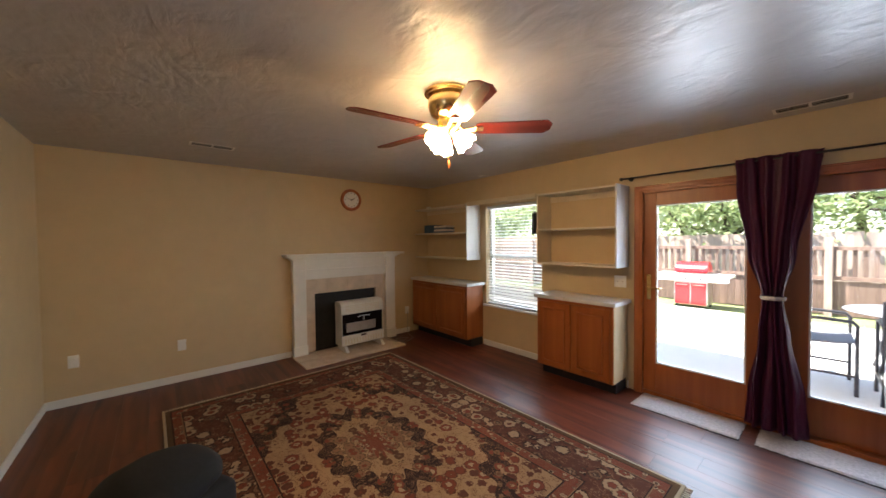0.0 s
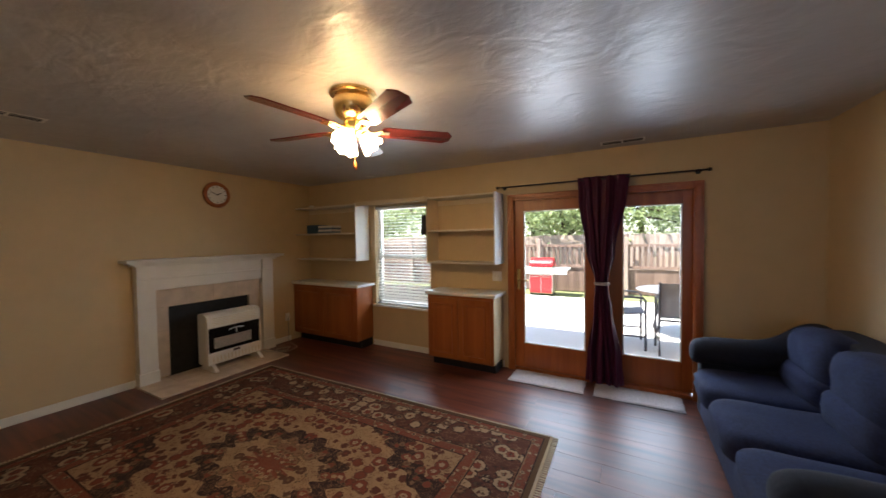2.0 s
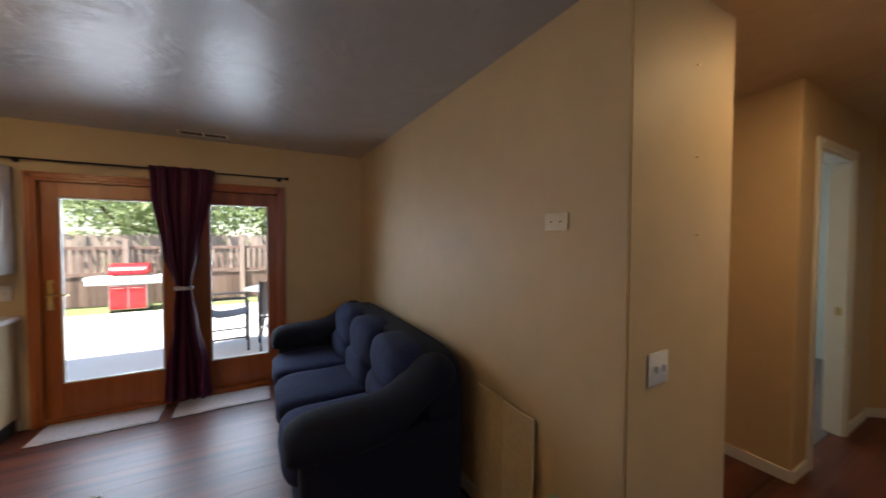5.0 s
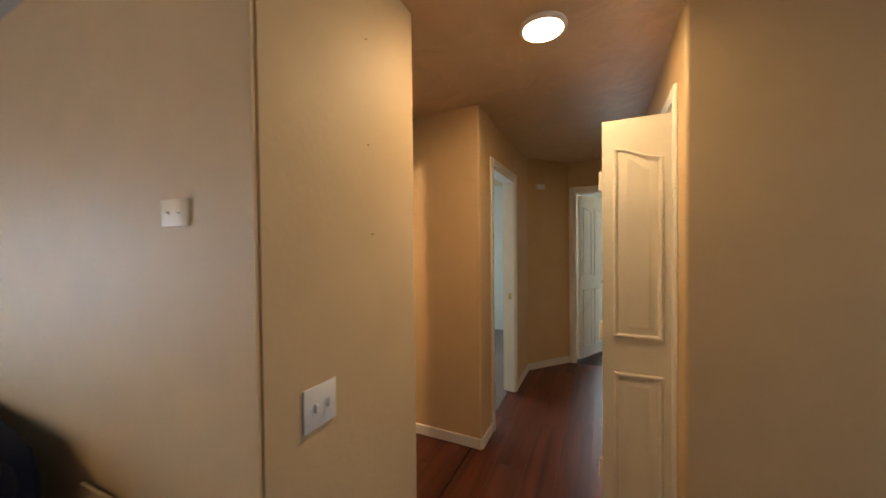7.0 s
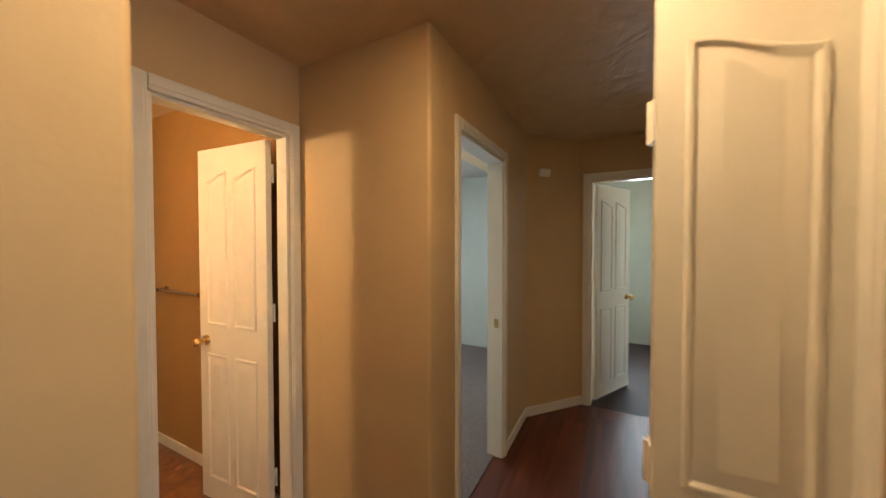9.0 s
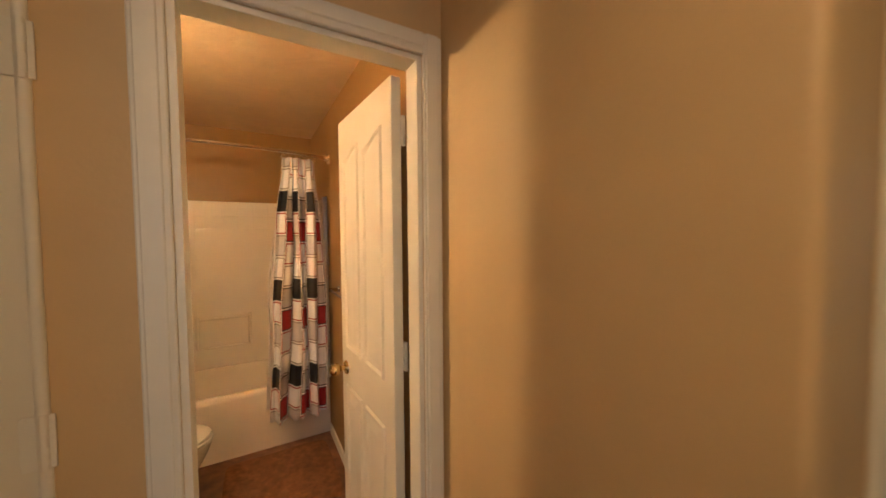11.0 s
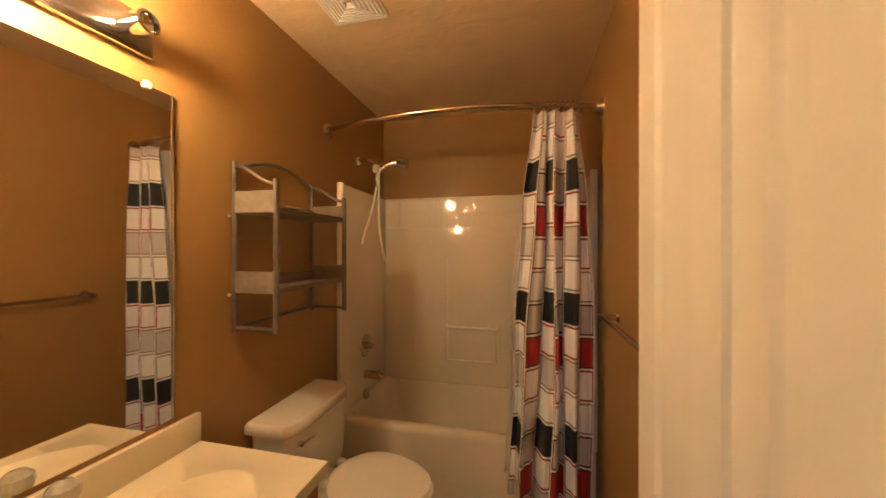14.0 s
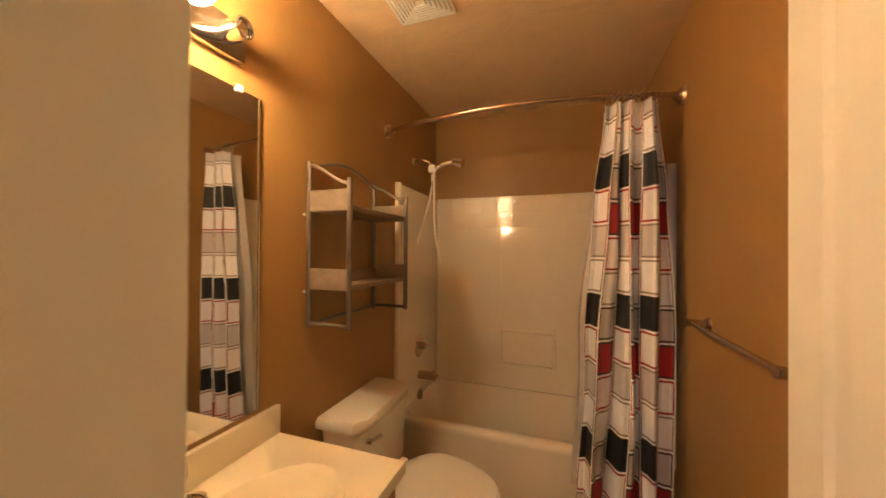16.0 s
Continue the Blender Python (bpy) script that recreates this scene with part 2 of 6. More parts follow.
    l.new(col, mu.inputs[1])
    l.new(r.outputs[0], mu.inputs[2])
    l.new(mu.outputs[0], b.inputs["Base Color"])
    b.inputs["Roughness"].default_value = 0.95
    b.inputs["Specular IOR Level"].default_value = 0.15
    pile = n.new("ShaderNodeTexNoise")
    pile.inputs["Scale"].default_value = 300
    l.new(tc.outputs["Object"], pile.inputs[0])
    bp = n.new("ShaderNodeBump")
    bp.inputs["Strength"].default_value, bp.inputs["Distance"].default_value = 0.5, 0.004
    l.new(pile.outputs[0], bp.inputs["Height"])
    l.new(bp.outputs[0], b.inputs["Normal"])
    return m


M_WALL = surf("wall_paint", (0.605, 0.45, 0.255), 0.55, grain=6, amount=0.03, bump=0.25, bump_scale=45, stain=0.8, distance=0.004)
M_HALLWALL = surf("hall_paint", (0.62, 0.435, 0.235), 0.55, grain=6, amount=0.03, bump=0.25, bump_scale=45, stain=0.8, distance=0.004)
M_BATHWALL = surf("bath_paint", (0.36, 0.203, 0.066), 0.45, grain=6, amount=0.03, bump=0.2, bump_scale=45, stain=0.8, distance=0.004)
M_BEDWALL = surf("bedroom_paint", (0.50, 0.53, 0.48), 0.6, grain=6, amount=0.03, bump=0.2, bump_scale=45)
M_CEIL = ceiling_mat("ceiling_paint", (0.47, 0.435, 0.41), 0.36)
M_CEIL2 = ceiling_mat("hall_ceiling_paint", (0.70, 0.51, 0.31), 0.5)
M_TRIM = surf("trim_paint", (0.78, 0.75, 0.68), 0.35, grain=8, amount=0.03, bump=0.05)
M_DOORW = surf("door_paint", (0.76, 0.72, 0.63), 0.33, grain=8, amount=0.03, bump=0.06, bump_scale=90)
M_PLANK = wood("floor_plank", (0.046, 0.010, 0.007), (0.185, 0.048, 0.023), 0.40, 0, 5, rand=0.10)
M_SUB = surf("subfloor", (0.03, 0.012, 0.01), 0.6)
M_OAK = wood("cabinet_oak", (0.27, 0.070, 0.014), (0.38, 0.115, 0.026), 0.36, 2, 4)
M_DOORWOOD = wood("patio_door_wood", (0.28, 0.068, 0.014), (0.42, 0.125, 0.028), 0.34, 2, 6)
M_LAMINATE = surf("white_laminate", (0.72, 0.70, 0.66), 0.3, grain=10, amount=0.04, bump=0.03)
M_SHELF = surf("shelf_paint", (0.66, 0.55, 0.38), 0.4, grain=8, amount=0.04, bump=0.05)
M_SHELFW = surf("shelf_white_paint", (0.80, 0.79, 0.76), 0.4, grain=8, amount=0.03, bump=0.05)
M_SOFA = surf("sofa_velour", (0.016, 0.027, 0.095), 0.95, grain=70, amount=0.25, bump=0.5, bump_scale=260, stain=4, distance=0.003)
# the same velour with shade put into its colour, for arms and back frame
M_SOFASHADE = surf("sofa_velour_shaded", (0.007, 0.010, 0.026), 0.95, grain=70, amount=0.25, bump=0.5, bump_scale=260, stain=4, distance=0.003)
M_CURTAIN = surf("plum_satin", (0.080, 0.011, 0.040), 0.5, grain=90, amount=0.15, bump=0.15, bump_scale=300, stain=3)
M_CURTAIN.node_tree.nodes["Principled BSDF"].inputs["Specular IOR Level"].default_value = 0.3
M_BRASS = surf("brass", (0.80, 0.57, 0.25), 0.24, 1.0, grain=20, amount=0.08, bump=0.02)
M_CHROME = surf("chrome", (0.72, 0.70, 0.68), 0.12, 1.0, grain=20, amount=0.05, bump=0.0)
M_NICKEL = surf("brushed_nickel", (0.56, 0.47, 0.39), 0.24, 1.0, grain=60, amount=0.08, bump=0.03)
M_BLACK = surf("black_metal", (0.015, 0.015, 0.016), 0.5, grain=30, amount=0.2)
M_BLADE = wood("fan_blade", (0.11, 0.014, 0.012), (0.21, 0.032, 0.026), 0.24, 0, 5, coat=0.5)
M_MARBLE = surf("cream_marble_tile", (0.70, 0.56, 0.43), 0.22, grain=9, amount=0.10, bump=0.02, stain=3, rand=0.05)
# near black: firebox soot, dark feet, and painted shade in toe kicks and ducts
M_NEARBLACK = surf("near_black", (0.012, 0.012, 0.013), 0.7, grain=20, amount=0.3)
M_WHITEPLASTIC = surf("white_plastic", (0.80, 0.78, 0.74), 0.35, grain=12, amount=0.03, bump=0.02)
M_CREAM = surf("cream_plastic", (0.70, 0.60, 0.42), 0.4, grain=12, amount=0.03, bump=0.02)
M_SHELFE = surf("shelf_edge_paint", (0.76, 0.70, 0.58), 0.4, grain=8, amount=0.04, bump=0.05)
M_PORCELAIN = surf("porcelain", (0.80, 0.76, 0.68), 0.1, grain=4, amount=0.02, bump=0.0, coat=0.4)
M_ACRYLIC = surf("tub_acrylic", (0.84, 0.77, 0.67), 0.13, grain=4, amount=0.02, bump=0.05, bump_scale=9, coat=0.3)
M_ACRYLICW = surf("tub_acrylic_tile", (0.84, 0.77, 0.67), 0.10, grain=4, amount=0.02, bump=0.55, bump_scale=26, coat=0.3, distance=0.004)
M_COUNTER = surf("cultured_marble", (0.80, 0.72, 0.54), 0.2, grain=5, amount=0.04, bump=0.0, coat=0.3)
M_VINYL = surf("bath_vinyl", (0.25, 0.11, 0.05), 0.4, grain=14, amount=0.35, bump=0.1, stain=5)
M_MAT = surf("plush_mat", (0.62, 0.57, 0.59), 0.95, grain=60, amount=0.2, bump=0.9, bump_scale=160, distance=0.008)
M_MIRROR = nmat("mirror_silver")[0]
MB = M_MIRROR.node_tree.nodes["Principled BSDF"]
MB.inputs["Base Color"].default_value, MB.inputs["Metallic"].default_value, MB.inputs["Roughness"].default_value = (0.86, 0.86, 0.84, 1), 1, 0.02
M_PANE = pane_mat()
M_SHADE = emitter("lit_glass_shade", WARM, 17.5)
M_BULB = emitter("lit_bulb", WARM, 128.0)
M_DOME = emitter("lit_dome", WARM, 41.0)
M_CONCRETE = surf("patio_concrete", (0.66, 0.65, 0.63), 0.85, grain=30, amount=0.1, bump=0.3)
M_GRASS = surf("dry_lawn", (0.24, 0.27, 0.11), 0.95, grain=25, amount=0.3, bump=0.8, bump_scale=80, distance=0.02)
M_FENCE = wood("fence_wood", (0.25, 0.18, 0.145), (0.46, 0.36, 0.30), 0.85, 2, 6, rand=0.25)
M_LEAF = surf("leaf_green", (0.30, 0.38, 0.18), 0.6, grain=10, amount=0.4, bump=0)
LN = M_LEAF.node_tree
tr_ = LN.nodes.new("ShaderNodeBsdfTranslucent")
tr_.inputs[0].default_value = (0.48, 0.55, 0.30, 1)
mx_ = LN.nodes.new("ShaderNodeMixShader")
mx_.inputs[0].default_value = 0.5
LN.links.new(LN.nodes["Principled BSDF"].outputs[0], mx_.inputs[1])
LN.links.new(tr_.outputs[0], mx_.inputs[2])
LN.links.new(mx_.outputs[0], LN.nodes["Material Output"].inputs[0])
M_BARK = surf("bark", (0.10, 0.075, 0.055), 0.9, grain=14, amount=0.3, bump=0.8, distance=0.01)
M_RED = surf("red_enamel", (0.50, 0.02, 0.025), 0.25, grain=10, amount=0.05, bump=0.0)
M_STEEL = surf("stainless", (0.62, 0.62, 0.60), 0.3, 1.0, grain=40, amount=0.05, bump=0.0)

# ---- building helpers ----
def box(bm, x0, x1, y0, y1, z0, z1, bevel=0.0, seg=1):
    r = bmesh.ops.create_cube(bm, size=1.0, matrix=Matrix.LocRotScale(((x0 + x1) / 2, (y0 + y1) / 2, (z0 + z1) / 2), None, (abs(x1 - x0), abs(y1 - y0), abs(z1 - z0))))
    if bevel:
        es = list({e for v in r["verts"] for e in v.link_edges})
        bmesh.ops.bevel(bm, geom=es, offset=bevel, segments=seg, profile=0.5, affect="EDGES")
    return bm


def cyl(bm, p, q, r0, r1=None, n=16, caps=True):
    p, q = Vector(p), Vector(q)
    d = q - p
    m = Matrix.Translation((p + q) / 2) @ d.to_track_quat("Z", "Y").to_matrix().to_4x4()
    bmesh.ops.create_cone(bm, cap_ends=caps, segments=n, radius1=r0, radius2=r0 if r1 is None else r1, depth=d.length, matrix=m)
    return bm


def tube(bm, pts, r, n=10):
    """A round tube swept along points."""
    pts = [Vector(p) for p in pts]
    rings = []
    for i, p in enumerate(pts):
        t = (pts[min(i + 1, len(pts) - 1)] - pts[max(i - 1, 0)]).normalized()
        u = t.cross(Vector((0, 0, 1)))
        u = u.normalized() if u.length > 0.05 else t.cross(Vector((1, 0, 0))).normalized()
        w = t.cross(u)
        rings.append([bm.verts.new(p + r * (math.cos(a) * u + math.sin(a) * w)) for a in (2 * math.pi * k / n for k in range(n))])
    for a, b in zip(rings, rings[1:]):
        for k in range(n):
            bm.faces.new((a[k], a[(k + 1) % n], b[(k + 1) % n], b[k]))
    bm.faces.new(rings[0][::-1])
    bm.faces.new(rings[-1])
    return bm


def lathe(bm, prof, c=(0, 0, 0), n=24, sx=1.0, sy=1.0):
    """Turns a profile of (radius, height) about the upright axis through c."""
    rings = []
    for r, z in prof:
        rings.append([bm.verts.new((c[0] + sx * r * math.cos(a), c[1] + sy * r * math.sin(a), c[2] + z)) for a in (2 * math.pi * k / n for k in range(n))])
    for a, b in zip(rings, rings[1:]):
        for k in range(n):
            bm.faces.new((a[k], a[(k + 1) % n], b[(k + 1) % n], b[k]))
    if prof[0][0] > 1e-4:
        bm.faces.new(rings[0][::-1])
    if prof[-1][0] > 1e-4:
        bm.faces.new(rings[-1])
    return bm


def mesh(name, bm, material, smooth=False):
    bmesh.ops.recalc_face_normals(bm, faces=bm.faces)
    me = bpy.data.meshes.new(name)
    bm.to_mesh(me)
    bm.free()
    me.materials.append(material)
    if smooth:
        for p in me.polygons:
            p.use_smooth = True
        me.set_sharp_from_angle(angle=radians(40))
    return me


def part(name, bm, material, parent=None, label="", smooth=False):
    ob = new(name, mesh(name, bm, material, smooth))
    if parent:
        ob.parent = parent
    if label:
        ob["label"] = label
    return ob


def thing(name, label, category, m=None, group="", kind=""):
    ob = new(name)
    ob.empty_display_size = 0.1
    if m is not None:
        ob.matrix_basis = m
    return tagged(ob, label, category, group, kind)


def B():
    return bmesh.new()


def setting(name, bm, material, label, category, smooth=False):
    return tagged(part(name, bm, material, None, "", smooth), label, category, "", "structure")


def rrect(bm, cx, cy, hx, hy, r, z, n=8):
    """A ring of vertices round a rounded rectangle."""
    vs = []
    for q, (sx, sy) in enumerate(((1, 1), (-1, 1), (-1, -1), (1, -1))):
        for k in range(n):
            a = math.pi / 2 * (q + k / (n - 1))
            vs.append(bm.verts.new((cx + sx * (hx - r) + r * math.cos(a), cy + sy * (hy - r) + r * math.sin(a), z)))
    return vs


def skin(bm, loops, cap=True, cap0=False):
    for a, c in zip(loops, loops[1:]):
        for k in range(len(a)):
            bm.faces.new((a[k], a[(k + 1) % len(a)], c[(k + 1) % len(a)], c[k]))
    if cap:
        bm.faces.new(loops[-1])
    if cap0:
        bm.faces.new(loops[0][::-1])
    return bm


def subsurf(ob, levels=2):
    md = ob.modifiers.new("round", "SUBSURF")
    md.levels = md.render_levels = levels
    return ob


# ---- plan ----
HL = 2.355   # living room ceiling
XW, YS, H = -5.83, -4.32, 2.40   # west wall, south wall, ceiling
T = 0.12
DX0, DX1, DZ = -2.56, -0.79, 1.965    # patio door unit
WX0, WX1, WZ0, WZ1 = -4.50, -3.60, 0.585, 1.95   # window
FY = -3.06      # switch wall
FX = 0.79       # its free end
BY0, BY1 = -2.22, -2.145   # bathroom door wall
BX0, BX1, BYN = 0.372, 1.775, 0.215   # bathroom sides, back wall
BD0, BD1 = 1.13, 1.71     # bathroom doorway
OY = -3.005     # bedroom door wall
CX, CY = 1.17, -4.07      # hall corner by the closet

def post_box(x0, x1, y0, y1, corners):
    """A wall whose named upright corners are rounded."""
    bm = box(B(), x0, x1, y0, y1, 0, H)
    es = [e for e in bm.edges if abs(e.verts[0].co.z - e.verts[1].co.z) > 1 and any((e.verts[0].co.xy - Vector(c)).length < 1e-4 for c in corners)]
    bmesh.ops.bevel(bm, geom=es, offset=0.018, segments=4, profile=0.5, affect="EDGES")
    return bm


# ---- shell ----
b = B()
for x0, x1, z0, z1 in ((XW - T, WX0, 0, H), (WX1, DX0, 0, H), (DX1, 0.0, 0, H), (WX0, WX1, 0, WZ0), (WX0, WX1, WZ1, H), (DX0, DX1, DZ, H)):
    box(b, x0, x1, 0, 0.15, z0, z1)
setting("wall_north", b, M_WALL, "beige painted wall with window and patio door", "wall")
FBX = (-1.935, -1.035, 0.0, 0.785)
b = B()
box(b, XW - T, XW, YS - T, FBX[0], 0, H)
box(b, XW - T, XW, FBX[1], 0, 0, H)
box(b, XW - T, XW, FBX[0], FBX[1], FBX[3], H)
setting("wall_west", b, M_WALL, "beige painted wall behind the fireplace", "wall")
setting("wall_south", box(B(), XW, -2.3, YS - T, YS, 0, H), M_WALL, "plain beige painted living room wall", "wall")
b = B()
v = [b.verts.new(p) for p in ((-0.02, 0.15, 0), (-0.02, 0.0, 0), (0.06, FY, 0), (0.066, FY, 0), (0.066, FY + 0.010, 0), (0.076, FY + 0.010, 0), (0.076, FY, 0), (T, FY, 0), (T, 0.15, 0))]
r = bmesh.ops.extrude_face_region(b, geom=[b.faces.new(v)])
bmesh.ops.translate(b, verts=[e for e in r["geom"] if isinstance(e, bmesh.types.BMVert)], vec=(0, 0, H))
setting("wall_east", b, M_WALL, "beige painted wall behind the sofa", "wall")
b = post_box(T, FX, FY, FY + 0.11, [(FX, FY), (FX, FY + 0.11)])
setting("wall_switch", b, M_WALL, "beige wall end with rounded corner and switch plate", "wall", True)
b = B()
for x0, x1, z0, z1 in ((T, BD0, 0, H), (BD1, BX1, 0, H), (BD0, BD1, 2.03, H)):
    box(b, x0, x1, BY0, BY0 + 0.05, z0, z1)
setting("wall_bath_door", b, M_HALLWALL, "tan hall wall around the bathroom door", "wall")
b = B()
for x0, x1, z0, z1 in ((BX0 - T, BD0, 0, H), (BD1, BX1, 0, H), (BD0, BD1, 2.03, H)):
    box(b, x0, x1, BY0 + 0.05, BY1, z0, z1)
setting("wall_bath_south", b, M_BATHWALL, "golden brown bathroom wall around the door", "wall")
b = post_box(BX1, BX1 + 0.115, OY, BY0 + 0.06, [(BX1, OY)])
setting("wall_hall_corner", b, M_HALLWALL, "tan hall wall with rounded outer corner", "wall", True)
setting("wall_bath_east", box(B(), BX1, BX1 + T, BY1, BYN + T, 0, H), M_BATHWALL, "golden brown bathroom wall with towel bar", "wall")
setting("wall_bath_west", box(B(), BX0 - T, BX0, BY1, BYN + T, 0, H), M_BATHWALL, "golden brown bathroom wall with mirror", "wall")
setting("wall_bath_north", box(B(), BX0, BX1, BYN, BYN + T, 0, H), M_BATHWALL, "golden brown wall above the tub surround", "wall")
EX0, EX1 = 2.07, 2.78     # bedroom doorway
b = B()
for x0, x1, z0, z1 in ((BX1 + 0.115, EX0, 0, H), (EX1, 3.40, 0, H), (EX0, EX1, 2.04, H)):
    box(b, x0, x1, OY, OY + 0.11, z0, z1)
setting("wall_bedroom_door", b, M_HALLWALL, "tan hall wall around the bedroom doorway", "wall")
b = B()
AX, AY = 3.86, -3.40
v = [b.verts.new(p) for p in ((3.40, OY, 0), (AX, AY, 0), (AX + 0.12, AY, 0), (AX + 0.12, OY + 0.11, 0), (3.40, OY + 0.11, 0))]
f = b.faces.new(v)
r = bmesh.ops.extrude_face_region(b, geom=[f])
bmesh.ops.translate(b, verts=[e for e in r["geom"] if isinstance(e, bmesh.types.BMVert)], vec=(0, 0, H))
setting("wall_angled", b, M_HALLWALL, "tan angled hall wall with detector", "wall")
GY0, GY1 = -4.12, -3.47    # doorway at the end of the hall
b = B()
for y0, y1, z0, z1 in ((GY1, AY, 0, H), (GY0, GY1, 2.04, H), (-4.30, GY0, 0, H)):
    box(b, AX, AX + 0.11, y0, y1, z0, z1)
setting("wall_hall_end", b, M_HALLWALL, "tan wall at the end of the hall", "wall")
KX0, KX1 = 1.37, 2.35      # closet opening
b = B()
for x0, x1, z0, z1 in ((CX + 0.1, KX0, 0, H), (KX1, AX + 0.11, 0, H), (KX0, KX1, 2.07, H)):
    box(b, x0, x1, CY - 0.11, CY, z0, z1)
box(b, KX0 - 0.1, KX1 + 0.1, CY - 0.75, CY - 0.65, 0, H)
box(b, KX0 - 0.1, KX0 - 0.01, CY - 0.65, CY - 0.11, 0, H)
box(b, KX1 + 0.01, KX1 + 0.1, CY - 0.65, CY - 0.11, 0, H)
setting("wall_hall_south", b, M_HALLWALL, "tan hall wall around the closet", "wall")
b = post_box(CX, CX + 0.1, -7.5, CY, [(CX, CY)])
setting("wall_kitchen_east", b, M_WALL, "plain tan wall beside the hall opening", "wall", True)
b = B()
box(b, -2.42, -2.3, -7.5, YS - T, 0, H)
box(b, -2.42, CX + 0.1, -7.62, -7.5, 0, H)
setting("wall_kitchen", b, M_HALLWALL, "plain tan walls of the adjoining room", "wall")
# bedroom and end room, closed
b = B()
box(b, BX1 + T, 5.0, 0.3, 0.4, 0, H)
box(b, 5.0, 5.1, OY + 0.11, 0.4, 0, H)
box(b, AX + 0.12, 5.1, OY + 0.02, OY + 0.11, 0, H)
box(b, BX1 + T, BX1 + T + 0.02, OY + 0.11, 0.3, 0, H)
setting("wall_bedroom", b, M_BEDWALL, "pale green grey bedroom walls", "wall")
b = B()
box(b, 6.2, 6.3, -4.6, OY, 0, H)
box(b, AX + 0.11, 6.3, -4.7, -4.6, 0, H)
box(b, AX + 0.12, 6.3, OY - 0.1, OY, 0, H)
setting("wall_end_room", b, M_BEDWALL, "pale walls of the end room", "wall")

# ceilings
setting("ceiling", box(B(), XW - T, 0.055, -7.6, 0.15, HL, H + 0.1), M_CEIL, "white trowelled plaster ceiling with soft sheen", "ceiling")
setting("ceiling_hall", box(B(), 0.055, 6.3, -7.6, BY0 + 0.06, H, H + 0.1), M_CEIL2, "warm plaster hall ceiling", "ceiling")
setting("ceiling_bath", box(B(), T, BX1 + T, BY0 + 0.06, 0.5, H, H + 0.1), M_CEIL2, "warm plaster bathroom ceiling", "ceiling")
setting("ceiling_bedroom", box(B(), BX1 + T, 6.3, BY0 + 0.06, 0.5, H, H + 0.1), M_CEIL, "plain bedroom ceiling", "ceiling")
# floors
floor = setting("floor", box(B(), XW - T, 6.3, -7.6, 0.1, -0.12, -0.008), M_SUB, "dark red brown laminate plank floor", "floor")
setting("floor_bath", box(B(), BX0, BX1, BY0 + 0.03, BYN, -0.008, 0.004), M_VINYL, "brown mottled vinyl bathroom floor", "floor")
M_CARPET = surf("bedroom_carpet", (0.16, 0.13, 0.12), 0.95, grain=60, amount=0.2, bump=0.8, bump_scale=200)
setting("floor_bedroom", box(B(), BX1 + T, 5.0, OY + 0.06, 0.3, -0.008, 0.006), M_CARPET, "dark bedroom carpet", "floor")


def baseboard(x0, y0, x1, y1, nx, ny, zmax=0.075):
    """A strip with a stepped top along a wall, whose outward normal is (nx, ny)."""
    b = B()
    t = 0.012
    if nx:
        a, c = sorted((x0, x0 + nx * t))
        box(b, a, c, min(y0, y1), max(y0, y1), 0, zmax, 0.003)
    else:
        a, c = sorted((y0, y0 + ny * t))
        box(b, min(x0, x1), max(x0, x1), a, c, 0, zmax, 0.003)
    return setting("baseboard", b, M_TRIM, "white painted baseboard", "baseboard")
b = B()
v = [b.verts.new(w) for w in ((-0.02, 0, 0), (0.06, FY, 0), (0.046, FY - 0.012, 0), (-0.034, 0, 0))]
r = bmesh.ops.extrude_face_region(b, geom=[b.faces.new(v)])
bmesh.ops.translate(b, verts=[e for e in r["geom"] if isinstance(e, bmesh.types.BMVert)], vec=(0, 0, 0.075))
setting("baseboard", b, M_TRIM, "white painted baseboard", "baseboard")


for seg in ((XW, YS, XW, -2.233, 1, 0), (XW, -0.717, XW, -0.4, 1, 0), (XW, YS, -2.3, YS, 0, 1), (-4.55, 0, -3.44, 0, 0, -1), (-2.63, 0, DX0 - 0.06, 0, 0, -1),
            (DX1 + 0.06, 0, 0, 0, 0, -1), (0.06, FY, FX, FY, 0, -1), (BX1, OY, BX1, BY0, -1, 0), (BX1, OY, EX0 - 0.06, OY, 0, -1), (EX1 + 0.06, OY, 3.40, OY, 0, -1),
            (BX1, BY1, BX1, -0.47, -1, 0), (CX, -7.5, CX, CY, -1, 0), (CX, CY, KX0 - 0.06, CY, 0, 1), (KX1 + 0.06, CY, AX, CY, 0, 1), (0.93, BY0, 1.07, BY0, 0, -1), (2.6, 0.3, 5.0, 0.3, 0, -1)):
    baseboard(*seg)
b = B()
d = Vector((AX - 3.40, AY - OY, 0)).normalized()
nrm = Vector((-d.y, d.x, 0)) * -1
p, q = Vector((3.40, OY, 0)), Vector((AX, AY, 0))
v = [b.verts.new(w) for w in (p, q, q + nrm * 0.012, p + nrm * 0.012)]
r = bmesh.ops.extrude_face_region(b, geom=[b.faces.new(v)])
bmesh.ops.translate(b, verts=[e for e in r["geom"] if isinstance(e, bmesh.types.BMVert)], vec=(0, 0, 0.075))
setting("baseboard", b, M_TRIM, "white painted baseboard", "baseboard")

